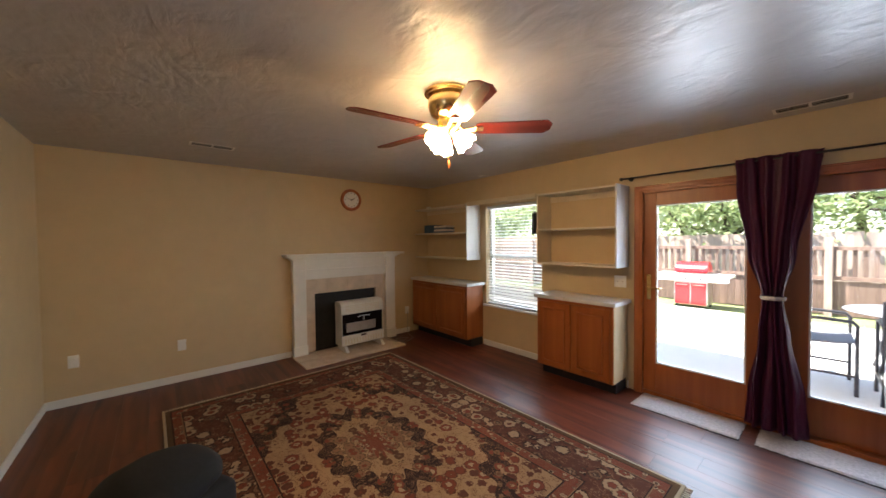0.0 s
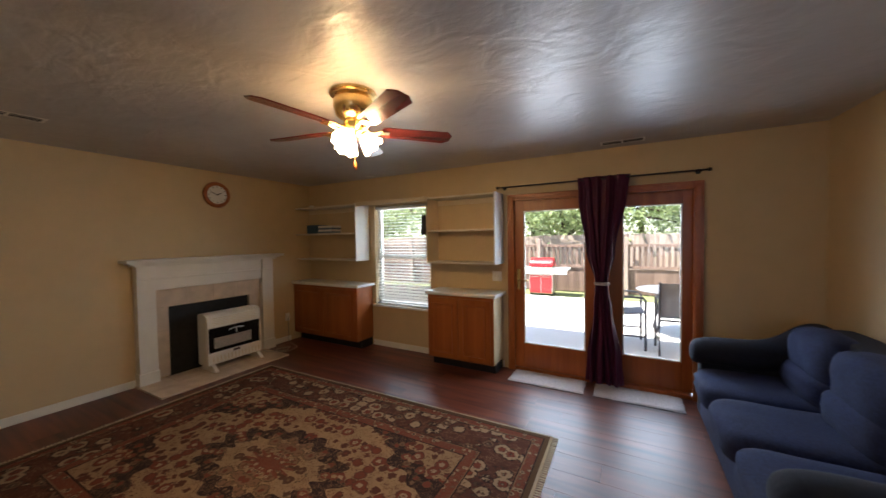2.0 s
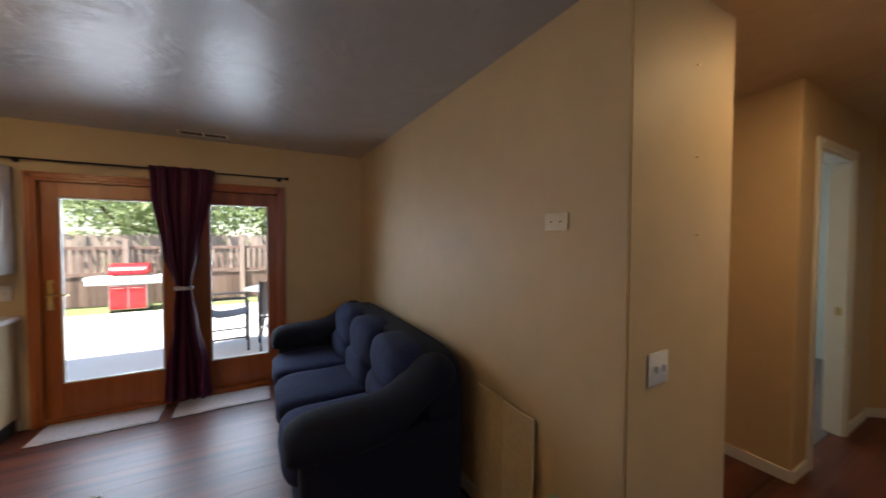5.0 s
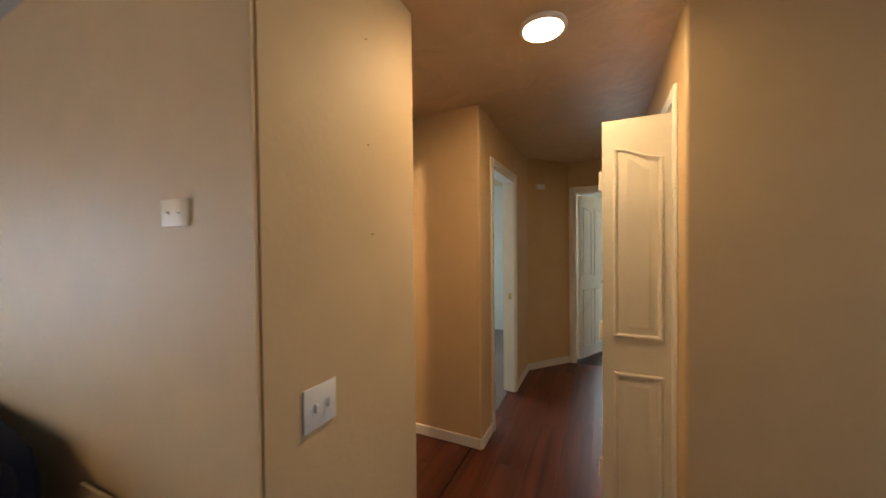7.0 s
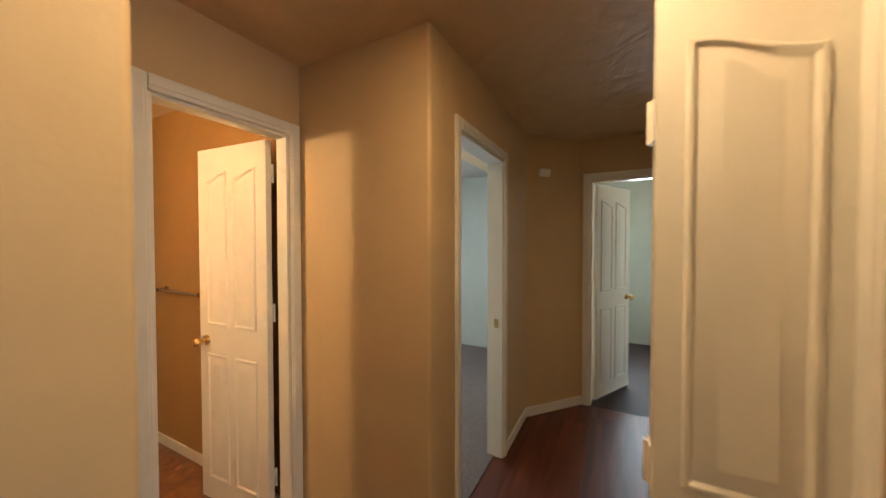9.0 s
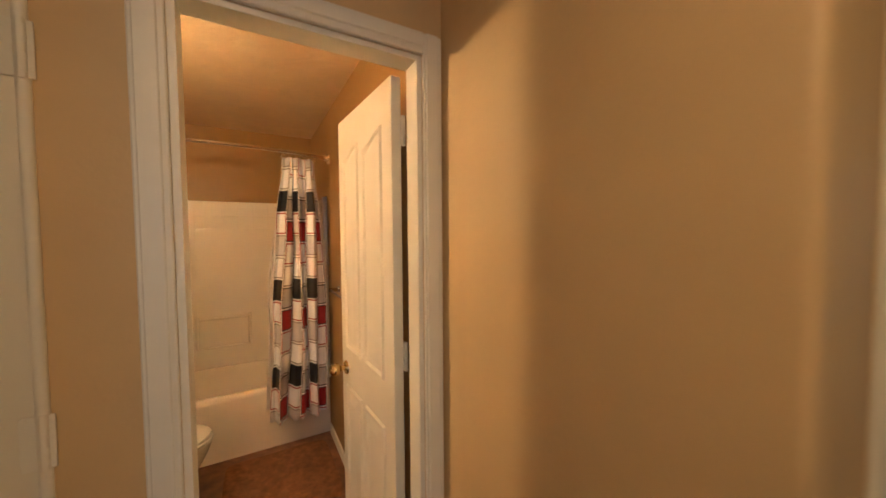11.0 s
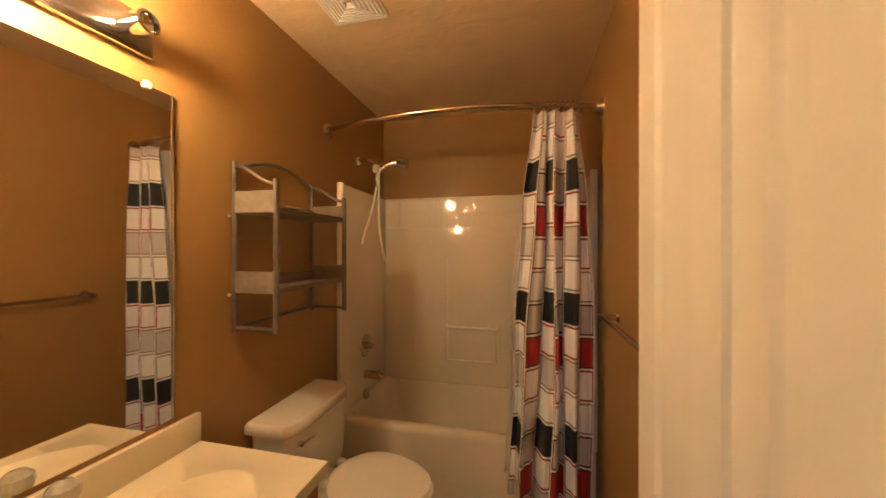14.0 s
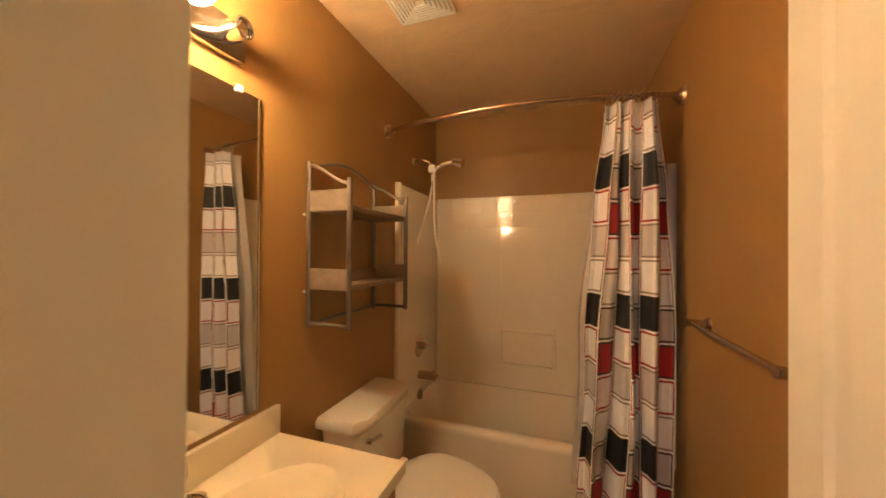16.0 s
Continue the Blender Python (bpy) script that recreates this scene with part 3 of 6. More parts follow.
# ---- shared shapes ----
def cushion(bm, c, size, n=5.0, cuts=9, wob=0.0, seed=0.0):
    """A soft rounded block."""
    t = bmesh.new()
    bmesh.ops.create_cube(t, size=2.0)
    bmesh.ops.subdivide_edges(t, edges=t.edges[:], cuts=cuts, use_grid_fill=True)
    idx = {}
    for v in t.verts:
        k = sum(abs(q) ** n for q in v.co) ** (1 / n)
        p = v.co / k
        if wob:
            p *= 1 + wob * noise.noise(p * 2.3 + Vector((seed, seed * 1.7, 0)))
        idx[v.index] = bm.verts.new((c[0] + p.x * size[0] / 2, c[1] + p.y * size[1] / 2, c[2] + p.z * size[2] / 2))
    for f in t.faces:
        bm.faces.new([idx[v.index] for v in f.verts])
    t.free()
    return bm


def relief(w, h, arch=0.0, n=10, s=1.0):
    """A raised and fielded panel, in the x-z plane, standing out towards -y (s = 1)."""
    bm = bmesh.new()

    def loop(inset, y):
        pts = [(inset, inset), (w - inset, inset)]
        for k in range(n + 1):
            u = 1 - k / n
            x = inset + u * (w - 2 * inset)
            pts.append((x, h - inset - arch * 0.5 * (1 - math.cos(math.pi * u))))
        return [bm.verts.new((x, -s * y, z)) for x, z in pts]

    loops = [loop(i, y) for i, y in ((0, 0.0), (0.005, 0.008), (0.012, 0.008), (0.020, 0.001), (0.028, 0.001), (0.056, 0.010), (0.060, 0.010))]
    for a, c in zip(loops, loops[1:]):
        for k in range(len(a)):
            bm.faces.new((a[k], a[(k + 1) % len(a)], c[(k + 1) % len(a)], c[k]))
    bm.faces.new(loops[-1])
    return bm


def door_leaf(name, w, h, cols, rows, label, m, material=None, knob=True, hinges=(), both=True, thing_kind=""):
    """A moulded panel door hung at x = 0, reaching to x = w, its face towards -y."""
    material = material or M_DOORW
    d = thing(name, label, "door", m, "", thing_kind)
    part("slab", box(B(), 0, w, 0, 0.034, 0.012, h, 0.002), material, d)
    for a, c, z0, z1, arch in [(a, c, z0, z1, ar) for a, c in cols for z0, z1, ar in rows]:
        for s in ((1, -1) if both else (1,)):
            o = part("door_panel", relief(c - a, z1 - z0, arch, 10, s), material, d, "", True)
            o.location = (a, 0 if s == 1 else 0.034, z0)
    if knob:
        for s in (-1, 1):
            b = B()
            y0 = 0 if s == -1 else 0.034
            cyl(b, (w - 0.06, y0, 0.93), (w - 0.06, y0 + s * 0.008, 0.93), 0.031, 0.028, 20)
            cyl(b, (w - 0.06, y0 + s * 0.008, 0.93), (w - 0.06, y0 + s * 0.035, 0.93), 0.012, None, 12)
            bmesh.ops.create_uvsphere(b, u_segments=16, v_segments=10, radius=0.027, matrix=pose(w - 0.06, y0 + s * 0.05, 0.93))
            part("knob", b, M_BRASS, d, "polished brass knob", True)
    for z in hinges:
        b = box(B(), -0.012, 0.02, -0.003, 0.002, z - 0.045, z + 0.045, 0.001)
        cyl(b, (-0.004, -0.006, z - 0.047), (-0.004, -0.006, z + 0.047), 0.006, None, 10)
        part("hinge", b, M_TRIM, d, "painted butt hinge", True)
    return d


def casing(axis, a0, a1, z1, plane, out, w=0.06, name="door_1"):
    """Moulded trim round an opening from a0 to a1 along an axis, on a wall plane, standing out by the sign of out."""
    b = B()

    def piece(p0, p1, z0, zt):
        for inset0, inset1, t in ((0, 0, 0.011), (0.008, 0.012, 0.016)):
            lo, hi = sorted((plane, plane + out * t))
            q0, q1, r0, r1 = p0 + inset0, p1 - inset1, z0, zt
            if axis == "x":
                box(b, q0, q1, lo, hi, r0, r1, 0.003)
            else:
                box(b, lo, hi, q0, q1, r0, r1, 0.003)

    piece(a0 - w, a0, 0, z1 + w)
    piece(a1, a1 + w, 0, z1 + w)
    lo, hi = sorted((plane, plane + out * 0.0145))
    if axis == "x":
        box(b, a0, a1, lo, hi, z1, z1 + w, 0.003)
        box(b, a0, a1, min(plane, plane + out * 0.019), max(plane, plane + out * 0.019), z1 + 0.018, z1 + w - 0.008, 0.003)
    else:
        box(b, lo, hi, a0, a1, z1, z1 + w, 0.003)
        box(b, min(plane, plane + out * 0.019), max(plane, plane + out * 0.019), a0, a1, z1 + 0.018, z1 + w - 0.008, 0.003)
    return setting("trim", b, M_TRIM, "white moulded door casing", "trim")


def jamb(axis, a0, a1, z1, p0, p1):
    b = B()
    t = 0.016
    for q0, q1, r0, r1 in ((a0, a0 + t, 0, z1), (a1 - t, a1, 0, z1), (a0 + t, a1 - t, z1 - t, z1)):
        if axis == "x":
            box(b, q0, q1, p0, p1, r0, r1, 0.001)
        else:
            box(b, p0, p1, q0, q1, r0, r1, 0.001)
    return setting("door_frame", b, M_TRIM, "white painted door jamb", "door frame")


def plate(name, m, w=0.072, h=0.115, kind="outlet", label="white wall outlet plate", category="outlet", material=None):
    """A wall plate in the x-z plane that faces -y."""
    d = thing(name, label, category, m)
    part("cover", box(B(), -w / 2, w / 2, -0.006, 0, -h / 2, h / 2, 0.003, 2), material or M_WHITEPLASTIC, d, "", True)
    n = max(1, round(w / 0.06) - (1 if w < 0.1 else 0))
    for k in range(n):
        x = (k - (n - 1) / 2) * 0.046
        if kind == "outlet":
            for z in (-0.02, 0.02):
                part("socket", box(B(), x - 0.016, x + 0.016, -0.009, -0.006, z - 0.014, z + 0.014, 0.004, 2), M_WHITEPLASTIC, d)
        elif kind == "switch":
            part("toggle", box(B(), x - 0.005, x + 0.005, -0.018, -0.006, -0.012, 0.012, 0.002), M_WHITEPLASTIC, d)
        else:
            part("screw", cyl(B(), (x, -0.006, 0), (x, -0.008, 0), 0.004, None, 10), M_NICKEL, d)
    return d


# ---- patio door ----
pd = tagged(new("door_1"), "orange stained wooden patio door with two glazed panels", "patio door", "", "structure")


def wood_box(name, *a, parent=pd, mat=M_DOORWOOD, bev=0.004):
    return part(name, box(B(), *a, bev), mat, parent)


for x0, x1 in ((DX0 - 0.005, DX0 + 0.07), (DX1 - 0.07, DX1 + 0.005)):
    wood_box("casing", x0, x1, -0.028, 0.0, 0.0, DZ + 0.005)
    wood_box("casing", x0 + 0.012, x1 - 0.02, -0.036, -0.028, 0.0, DZ - 0.01)
wood_box("head_casing", DX0 + 0.07, DX1 - 0.07, -0.028, 0.0, DZ - 0.065, DZ + 0.005)
wood_box("head_casing", DX0 + 0.012, DX1 - 0.02, -0.036, -0.028, DZ - 0.045, DZ - 0.01)
wood_box("sill", DX0 + 0.07, DX1 - 0.07, -0.01, 0.14, 0.0, 0.035)
wood_box("jamb", DX0, DX0 + 0.05, 0.0, 0.14, 0.0, DZ)
wood_box("jamb", DX1 - 0.05, DX1, 0.0, 0.14, 0.0, DZ)
wood_box("jamb", DX0 + 0.05, DX1 - 0.05, 0.0, 0.14, DZ - 0.06, DZ)
for name, x0, x1, g0, g1, y in (("sliding_panel", DX0 + 0.05, -1.60, -2.39, -1.755, 0.012), ("fixed_panel", -1.61, DX1 - 0.05, -1.42, -0.935, 0.062)):
    sash = wood_box(name, x0, g0, y, y + 0.045, 0.035, DZ - 0.06)
    wood_box("stile", g1, x1, y, y + 0.045, 0.035, DZ - 0.06, parent=sash)
    wood_box("rail", g0, g1, y, y + 0.045, 0.035, 0.305, parent=sash)
    wood_box("rail", g0, g1, y, y + 0.045, 1.785, DZ - 0.06, parent=sash)
    p = part("pane", box(B(), g0 - 0.01, g1 + 0.01, y + 0.018, y + 0.024, 0.29, 1.80), M_PANE, sash)
    p.visible_shadow = False
    b = B()
    for q in ((g0, g0 + 0.012, 0.305, 1.785), (g1 - 0.012, g1, 0.305, 1.785), (g0 + 0.012, g1 - 0.012, 0.305, 0.317), (g0 + 0.012, g1 - 0.012, 1.773, 1.785)):
        box(b, q[0], q[1], y + 0.004, y + 0.018, q[2], q[3])
    part("glazing_bead", b, M_SHELFW, sash, "thin white glazing bead")
b = box(B(), -2.465, -2.425, 0.004, 0.012, 0.90, 1.14, 0.003)
cyl(b, (-2.445, 0.006, 1.02), (-2.445, -0.045, 1.02), 0.011)
cyl(b, (-2.445, -0.045, 1.02), (-2.33, -0.05, 1.02), 0.009, 0.007)
cyl(b, (-2.445, 0.004, 1.10), (-2.445, -0.012, 1.10), 0.013)
part("door_handle", b, M_BRASS, pd, "brass lever handle", True)

# ---- curtain and rod ----
rod = thing("curtain_rod", "thin dark metal curtain rod with end knobs", "curtain rod")
b = cyl(B(), (-2.66, -0.085, 2.05), (-0.765, -0.085, 2.05), 0.0075, None, 12)
part("pole", b, M_BLACK, rod, "", True)
for x in (-2.66, -0.765):
    b = B()
    bmesh.ops.create_uvsphere(b, u_segments=14, v_segments=8, radius=0.017, matrix=pose(x, -0.085, 2.05))
    part("finial", b, M_BLACK, rod, "", True)
for x in (-2.6, -0.83):
    b = cyl(B(), (x, 0.0, 2.05), (x, -0.085, 2.05), 0.006)
    cyl(b, (x, 0.0, 2.05), (x, -0.005, 2.05), 0.022)
    part("bracket", b, M_BLACK, rod, "", True)


def drape(bm, zs, centre, half, depth, folds, y0, nu=90, phase=0.0):
    """Hanging cloth: rows at heights zs, with folds that deepen where it is gathered."""
    rows = []
    for z in zs:
        row = []
        for k in range(nu + 1):
            u = k / nu
            a = 2 * math.pi * folds * u + phase
            w = half(z)
            x = centre(z) + (2 * u - 1) * w + 0.010 * math.sin(a * 0.5 + z * 3)
            y = y0 + depth(z) * (math.sin(a) * 0.75 + 0.25 * math.sin(2.3 * a + 1.0 + z)) + 0.006 * noise.noise(Vector((u * 9, z * 2.5, 3)))
            row.append(bm.verts.new((x, y, z)))
        rows.append(row)
    for a, c in zip(rows, rows[1:]):
        for k in range(nu):
            bm.faces.new((a[k], a[k + 1], c[k + 1], c[k]))
    return bm


def lerp(pts):
    def f(z):
        for (z0, v0), (z1, v1) in zip(pts, pts[1:]):
            if z0 >= z >= z1:
                s = (z0 - z) / (z0 - z1)
                s = s * s * (3 - 2 * s)
                return v0 + (v1 - v0) * s
        return pts[-1][1] if z < pts[-1][0] else pts[0][1]
    return f


cur = thing("curtain", "dark plum satin curtain tied in the middle", "curtain")
zs = [2.075 - 2.03 * k / 70 for k in range(71)]
half = lerp([(2.08, 0.225), (1.9, 0.21), (1.35, 0.13), (1.03, 0.06), (0.75, 0.09), (0.3, 0.155), (0.03, 0.17)])
cen = lerp([(2.08, -1.59), (1.4, -1.60), (1.03, -1.595), (0.4, -1.585), (0.03, -1.58)])
dep = lerp([(2.08, 0.022), (1.6, 0.026), (1.03, 0.030), (0.4, 0.038), (0.03, 0.045)])
o = part("cloth", drape(B(), zs, cen, half, dep, 4.4, -0.095), M_CURTAIN, cur, "", True)
md = o.modifiers.new("thick", "SOLIDIFY")
md.thickness = 0.004
part("tie_band", lathe(B(), [(0.066, -0.014), (0.071, -0.008), (0.071, 0.008), (0.066, 0.014)], (-1.595, -0.095, 1.03), 28, 1.0, 0.72), M_MAT, cur, "pale cord tie", True)

# ---- window with blinds ----
win = tagged(new("window_1"), "white framed window with open white blinds", "window", "", "structure")
b = B()
for x0, x1, z0, z1 in ((WX0, WX0 + 0.04, WZ0, WZ1), (WX1 - 0.04, WX1, WZ0, WZ1), (WX0 + 0.04, WX1 - 0.04, WZ0, WZ0 + 0.04), (WX0 + 0.04, WX1 - 0.04, WZ1 - 0.04, WZ1)):
    box(b, x0, x1, 0.08, 0.14, z0, z1, 0.003)
part("window_frame", b, M_SHELFW, win)
part("meeting_rail", box(B(), WX0 + 0.04, WX1 - 0.04, 0.085, 0.13, 1.24, 1.285, 0.003), M_SHELFW, win)
for z0, z1 in ((WZ0 + 0.03, 1.25), (1.28, WZ1 - 0.03)):
    p = part("pane", box(B(), WX0 + 0.03, WX1 - 0.03, 0.106, 0.111, z0, z1), M_PANE, win)
    p.visible_shadow = False
part("window_sill", box(B(), WX0 - 0.03, WX1 + 0.02, -0.045, 0.08, WZ0 - 0.028, WZ0, 0.004, 2), M_SHELFW, win)
bl = thing("window_blind", "white horizontal slat blind hanging in the window", "blind")
part("head_rail", box(B(), WX0 + 0.01, WX1 - 0.01, 0.012, 0.055, WZ1 - 0.045, WZ1 - 0.004, 0.003), M_SHELFW, bl)
slat = mesh("slat", box(B(), WX0 + 0.012, WX1 - 0.012, -0.022, 0.022, -0.0012, 0.0012, 0.0008), M_SHELFW)
z = WZ1 - 0.07
while z > WZ0 + 0.04:
    s = new("slat", slat)
    s.matrix_basis = pose(0, 0.034, z, 10 + 62 * max(0.0, 1.15 - z), 0, 0)
    s.parent = bl
    z -= 0.0405
part("bottom_rail", box(B(), WX0 + 0.012, WX1 - 0.012, 0.012, 0.054, WZ0 + 0.006, WZ0 + 0.024, 0.004), M_SHELFW, bl)
for x in (WX0 + 0.12, WX1 - 0.12):
    part("ladder_cord", box(B(), x - 0.0012, x + 0.0012, 0.010, 0.0125, WZ0 + 0.02, WZ1 - 0.03), M_SHELFW, bl)
setting("valance", box(B(), -4.60, -3.50, -0.275, -0.257, 1.945, 2.0, 0.003), M_SHELF, "painted board across the top of the window", "trim")

# ---- wall shelves ----
def wall_shelf(x0, x1, label, left_side, right_side):
    d = thing("wall_shelf", label, "shelf", None, "built-in wall shelves")
    y0, y1 = -0.28, -0.002
    part("back_board", box(B(), x0, x1, -0.010, -0.002, 1.215, 1.99), M_WALL, d)
    for z in (1.212, 1.585, 1.972):
        part("shelf_board", box(B(), x0 + 0.018, x1 - 0.018, y0 + 0.002, -0.010, z - 0.009, z + 0.009, 0.002), M_SHELFE, d)
    if left_side:
        part("side_board", box(B(), x0, x0 + 0.018, y0, -0.010, 1.2, 1.99, 0.002), M_SHELF, d)
    if right_side:
        part("side_board", box(B(), x1 - 0.018, x1, y0, -0.010, 1.2, 1.99, 0.002), M_SHELFW, d, "white painted side board")
    part("nailing_strip", box(B(), x0 + 0.018, x1 - 0.018, -0.028, -0.010, 1.90, 1.962, 0.002), M_SHELF, d)
    return d


wall_shelf(XW + 0.002, -4.60, "cream painted wall shelf fixed in the corner", False, True)
wall_shelf(-3.485, -2.62, "cream painted wall shelf beside the window", True, True)
# what lies on the shelves
M_BOOKLET = surf("booklet_blue", (0.14, 0.20, 0.28), 0.5)
bk = thing("book", "dark blue hardback book lying on the shelf", "book")
part("cover", box(B(), -5.60, -5.38, -0.25, -0.05, 1.5945, 1.72, 0.003), surf("blue_cloth", (0.03, 0.085, 0.15), 0.5), bk)
for k in range(4):
    bk = thing("booklet", "pale and blue bound booklet lying in a stack", "booklet", None, "booklets on the shelf")
    part("sheet", box(B(), -5.37, -5.10 + 0.012 * (k % 2), -0.24, -0.06, 1.5945 + 0.027 * k, 1.6215 + 0.027 * k, 0.004), M_SHELFW if k % 2 else M_BOOKLET, bk)
bk = thing("small_box", "small white box on top of the shelf", "box")
part("body", box(B(), -5.60, -5.55, -0.2, -0.14, 1.983, 2.02, 0.004), M_WHITEPLASTIC, bk)
hk = thing("hook", "small dark hook on the shelf side", "hook")
part("pin", cyl(B(), (-3.485, -0.245, 1.785), (-3.56, -0.245, 1.79), 0.004, None, 8), M_BLACK, hk)
hg = thing("hanging_cloth", "small dark cloth hanging at the window edge", "cloth")
part("cloth", drape(B(), [1.78 - 0.24 * k / 10 for k in range(11)], lambda z: -3.53, lambda z: 0.028 + 0.03 * (1.78 - z), lambda z: 0.012, 3, -0.245, 24), M_BLACK, hg, "", True)

# ---- base cabinets ----
def base_cabinet(x0, x1, label, ndoors, end=None):
    d = thing("base_cabinet", label, "cabinet", None, "oak base cabinets")
    y0, y1 = -0.335, -0.012
    z0, z1 = 0.115, 0.845
    part("body", box(B(), x0, x1, y0, y1, z0, z1, 0.002), M_OAK, d)
    # near-black colour carries the shade of the recess under the cabinet
    part("toe_kick", box(B(), x0 + 0.01, x1 - 0.012, y0 + 0.10, y1, 0.0, z0), M_NEARBLACK, d, "recessed toe kick, shade put into its colour")
    w = (x1 - x0 - 0.03) / ndoors
    for k in range(ndoors):
        a = x0 + 0.012 + k * w + 0.009
        c = a + w - 0.018
        dr = part("door", box(B(), a, c, y0 - 0.018, y0, z0 + 0.02, z1 - 0.03, 0.003), M_OAK, d)
        r = part("door_panel", relief(c - a - 0.10, z1 - z0 - 0.16, 0, 2), M_OAK, dr, "", True)
        r.location = (a + 0.05, y0 - 0.018, z0 + 0.07)
        part("knob_plate", cyl(B(), ((c - 0.03) if k == 0 else (a + 0.03), y0 - 0.018, z1 - 0.09), ((c - 0.03) if k == 0 else (a + 0.03), y0 - 0.021, z1 - 0.09), 0.007, 0.006, 12), M_OAK, dr)
    if end:
        part("end_panel", box(B(), x1, x1 + 0.004, y0 + 0.018, y1, z0, z1, 0.001), end, d, "tan painted end panel")
    return d


base_cabinet(XW + 0.014, -4.555, "orange oak base cabinet in the corner", 2)
base_cabinet(-3.44, -2.63, "orange oak base cabinet with two doors and tan end", 2, M_WALL)
for x0, x1 in ((XW + 0.002, -4.515), (-3.465, -2.595)):
    ct = thing("countertop", "white laminate countertop on an oak cabinet", "countertop", None, "white countertops")
    part("slab", box(B(), x0, x1, -0.365, -0.002, 0.847, 0.885, 0.006, 2), M_LAMINATE, ct, "", True)
plate("outlet", pose(-2.70, -0.0015, 1.05), 0.115, 0.115, "blank", "white blank plate on the wall", "wall plate")

# ---- fireplace ----
fp = tagged(new("fireplace"), "white wooden mantel with cream marble surround", "fireplace", "", "structure")


def fbox(name, x0, x1, y0, y1, z0, z1, mat=M_TRIM, bev=0.004, label="", parent=fp):
    return part(name, box(B(), x0, x1, y0, y1, z0, z1, bev, 2), mat, parent, label)


for y0, y1 in ((-2.225, -2.065), (-0.885, -0.725)):
    fbox("pilaster", XW, XW + 0.09, y0, y1, 0.0, 1.10)
    fbox("plinth", XW, XW + 0.102, y0 - 0.008, y1 + 0.008, 0.0, 0.14)
    fbox("capital", XW, XW + 0.10, y0 - 0.006, y1 + 0.006, 1.10, 1.115)
    fbox("frieze_block", XW, XW + 0.097, y0, y1, 1.115, 1.245)
fbox("frieze", XW, XW + 0.075, -2.065, -0.885, 0.985, 1.245)
fbox("frieze_moulding", XW + 0.075, XW + 0.09, -2.065, -0.885, 1.10, 1.118)
fbox("bed_moulding", XW, XW + 0.12, -2.255, -0.695, 1.245, 1.268)
fbox("bed_moulding", XW, XW + 0.155, -2.29, -0.66, 1.268, 1.286)
fbox("mantel_shelf", XW, XW + 0.20, -2.33, -0.62, 1.286, 1.318)
tiles = []
for k in range(4):
    a = -2.063 + k * (1.176 / 4)
    tiles.append((a, a + 1.176 / 4, 0.785, 0.983))
for y0, y1 in ((-2.063, -1.937), (-1.033, -0.887)):
    for k in range(3):
        tiles.append((y0, y1, 0.03 + k * 0.2515, 0.03 + (k + 1) * 0.2515))
for y0, y1, z0, z1 in tiles:
    fbox("tile", XW, XW + 0.03, y0 + 0.0005, y1 - 0.0005, z0 + 0.0005, z1 - 0.0005, M_MARBLE, 0.0008)
hearth = tagged(new("hearth"), "cream marble tile hearth on the floor", "hearth", "", "structure")
for k in range(5):
    for j in range(2):
        a, c = -2.245 + k * 0.275, XW + 0.02 + j * 0.285
        part("tile", box(B(), c, c + 0.283, a, a + 0.273, 0.0, 0.018, 0.0015), M_MARBLE, hearth)
b = B()
box(b, XW - 0.5, XW - 0.47, -1.955, -1.015, 0, 0.825)
box(b, XW - 0.47, XW, -1.955, -1.935, 0, 0.825)
box(b, XW - 0.47, XW, -1.035, -1.015, 0, 0.825)
box(b, XW - 0.47, XW, -1.935, -1.035, 0.785, 0.825)
box(b, XW - 0.47, XW, -1.935, -1.035, -0.02, 0.0)
part("firebox", b, M_NEARBLACK, fp, "sooty black firebox")
part("firebox_screen", box(B(), XW - 0.02, XW - 0.012, -1.935, -1.035, 0.0, 0.785), M_NEARBLACK, fp, "black metal closing plate")

# gas heater on the hearth
ht = thing("gas_heater", "white free-standing gas heater with black burner window", "heater")
hx0, hx1, hy0, hy1 = -5.71, -5.51, -1.70, -1.07
HB = surf("heater_enamel", (0.76, 0.72, 0.63), 0.35, grain=10, amount=0.04, bump=0.03)
b = B()
prof = [(hx0, 0.085), (hx1 - 0.03, 0.085), (hx1 - 0.03, 0.635), (hx1 - 0.05, 0.66), (hx0 + 0.03, 0.668), (hx0, 0.65)]
skin(b, [[b.verts.new((x, y, z)) for x, z in prof] for y in (hy0, hy1)], True, True)
part("cabinet", b, HB, ht)
b = B()
prof = [(hx1 - 0.03, 0.50), (hx1, 0.505), (hx1 + 0.004, 0.52), (hx1 - 0.012, 0.628), (hx1 - 0.03, 0.648)]
skin(b, [[b.verts.new((x, y, z)) for x, z in prof] for y in (hy0 + 0.002, hy1 - 0.002)], True, True)
part("top_front", b, HB, ht)
for k in range(5):
    o = part("vent_slot", box(B(), -0.002, 0.0015, hy0 + 0.06, hy1 - 0.06, -0.003, 0.003, 0.0008), M_SHELF, ht)
    o.matrix_basis = pose(hx1 + 0.001 - 0.0026 * k, 0, 0.54 + k * 0.018, 0, -8, 0)
b = B()
prof = [(hx1 - 0.03, 0.09), (hx1 - 0.004, 0.09), (hx1 + 0.004, 0.10), (hx1 + 0.004, 0.205), (hx1 - 0.004, 0.22), (hx1 - 0.03, 0.22)]
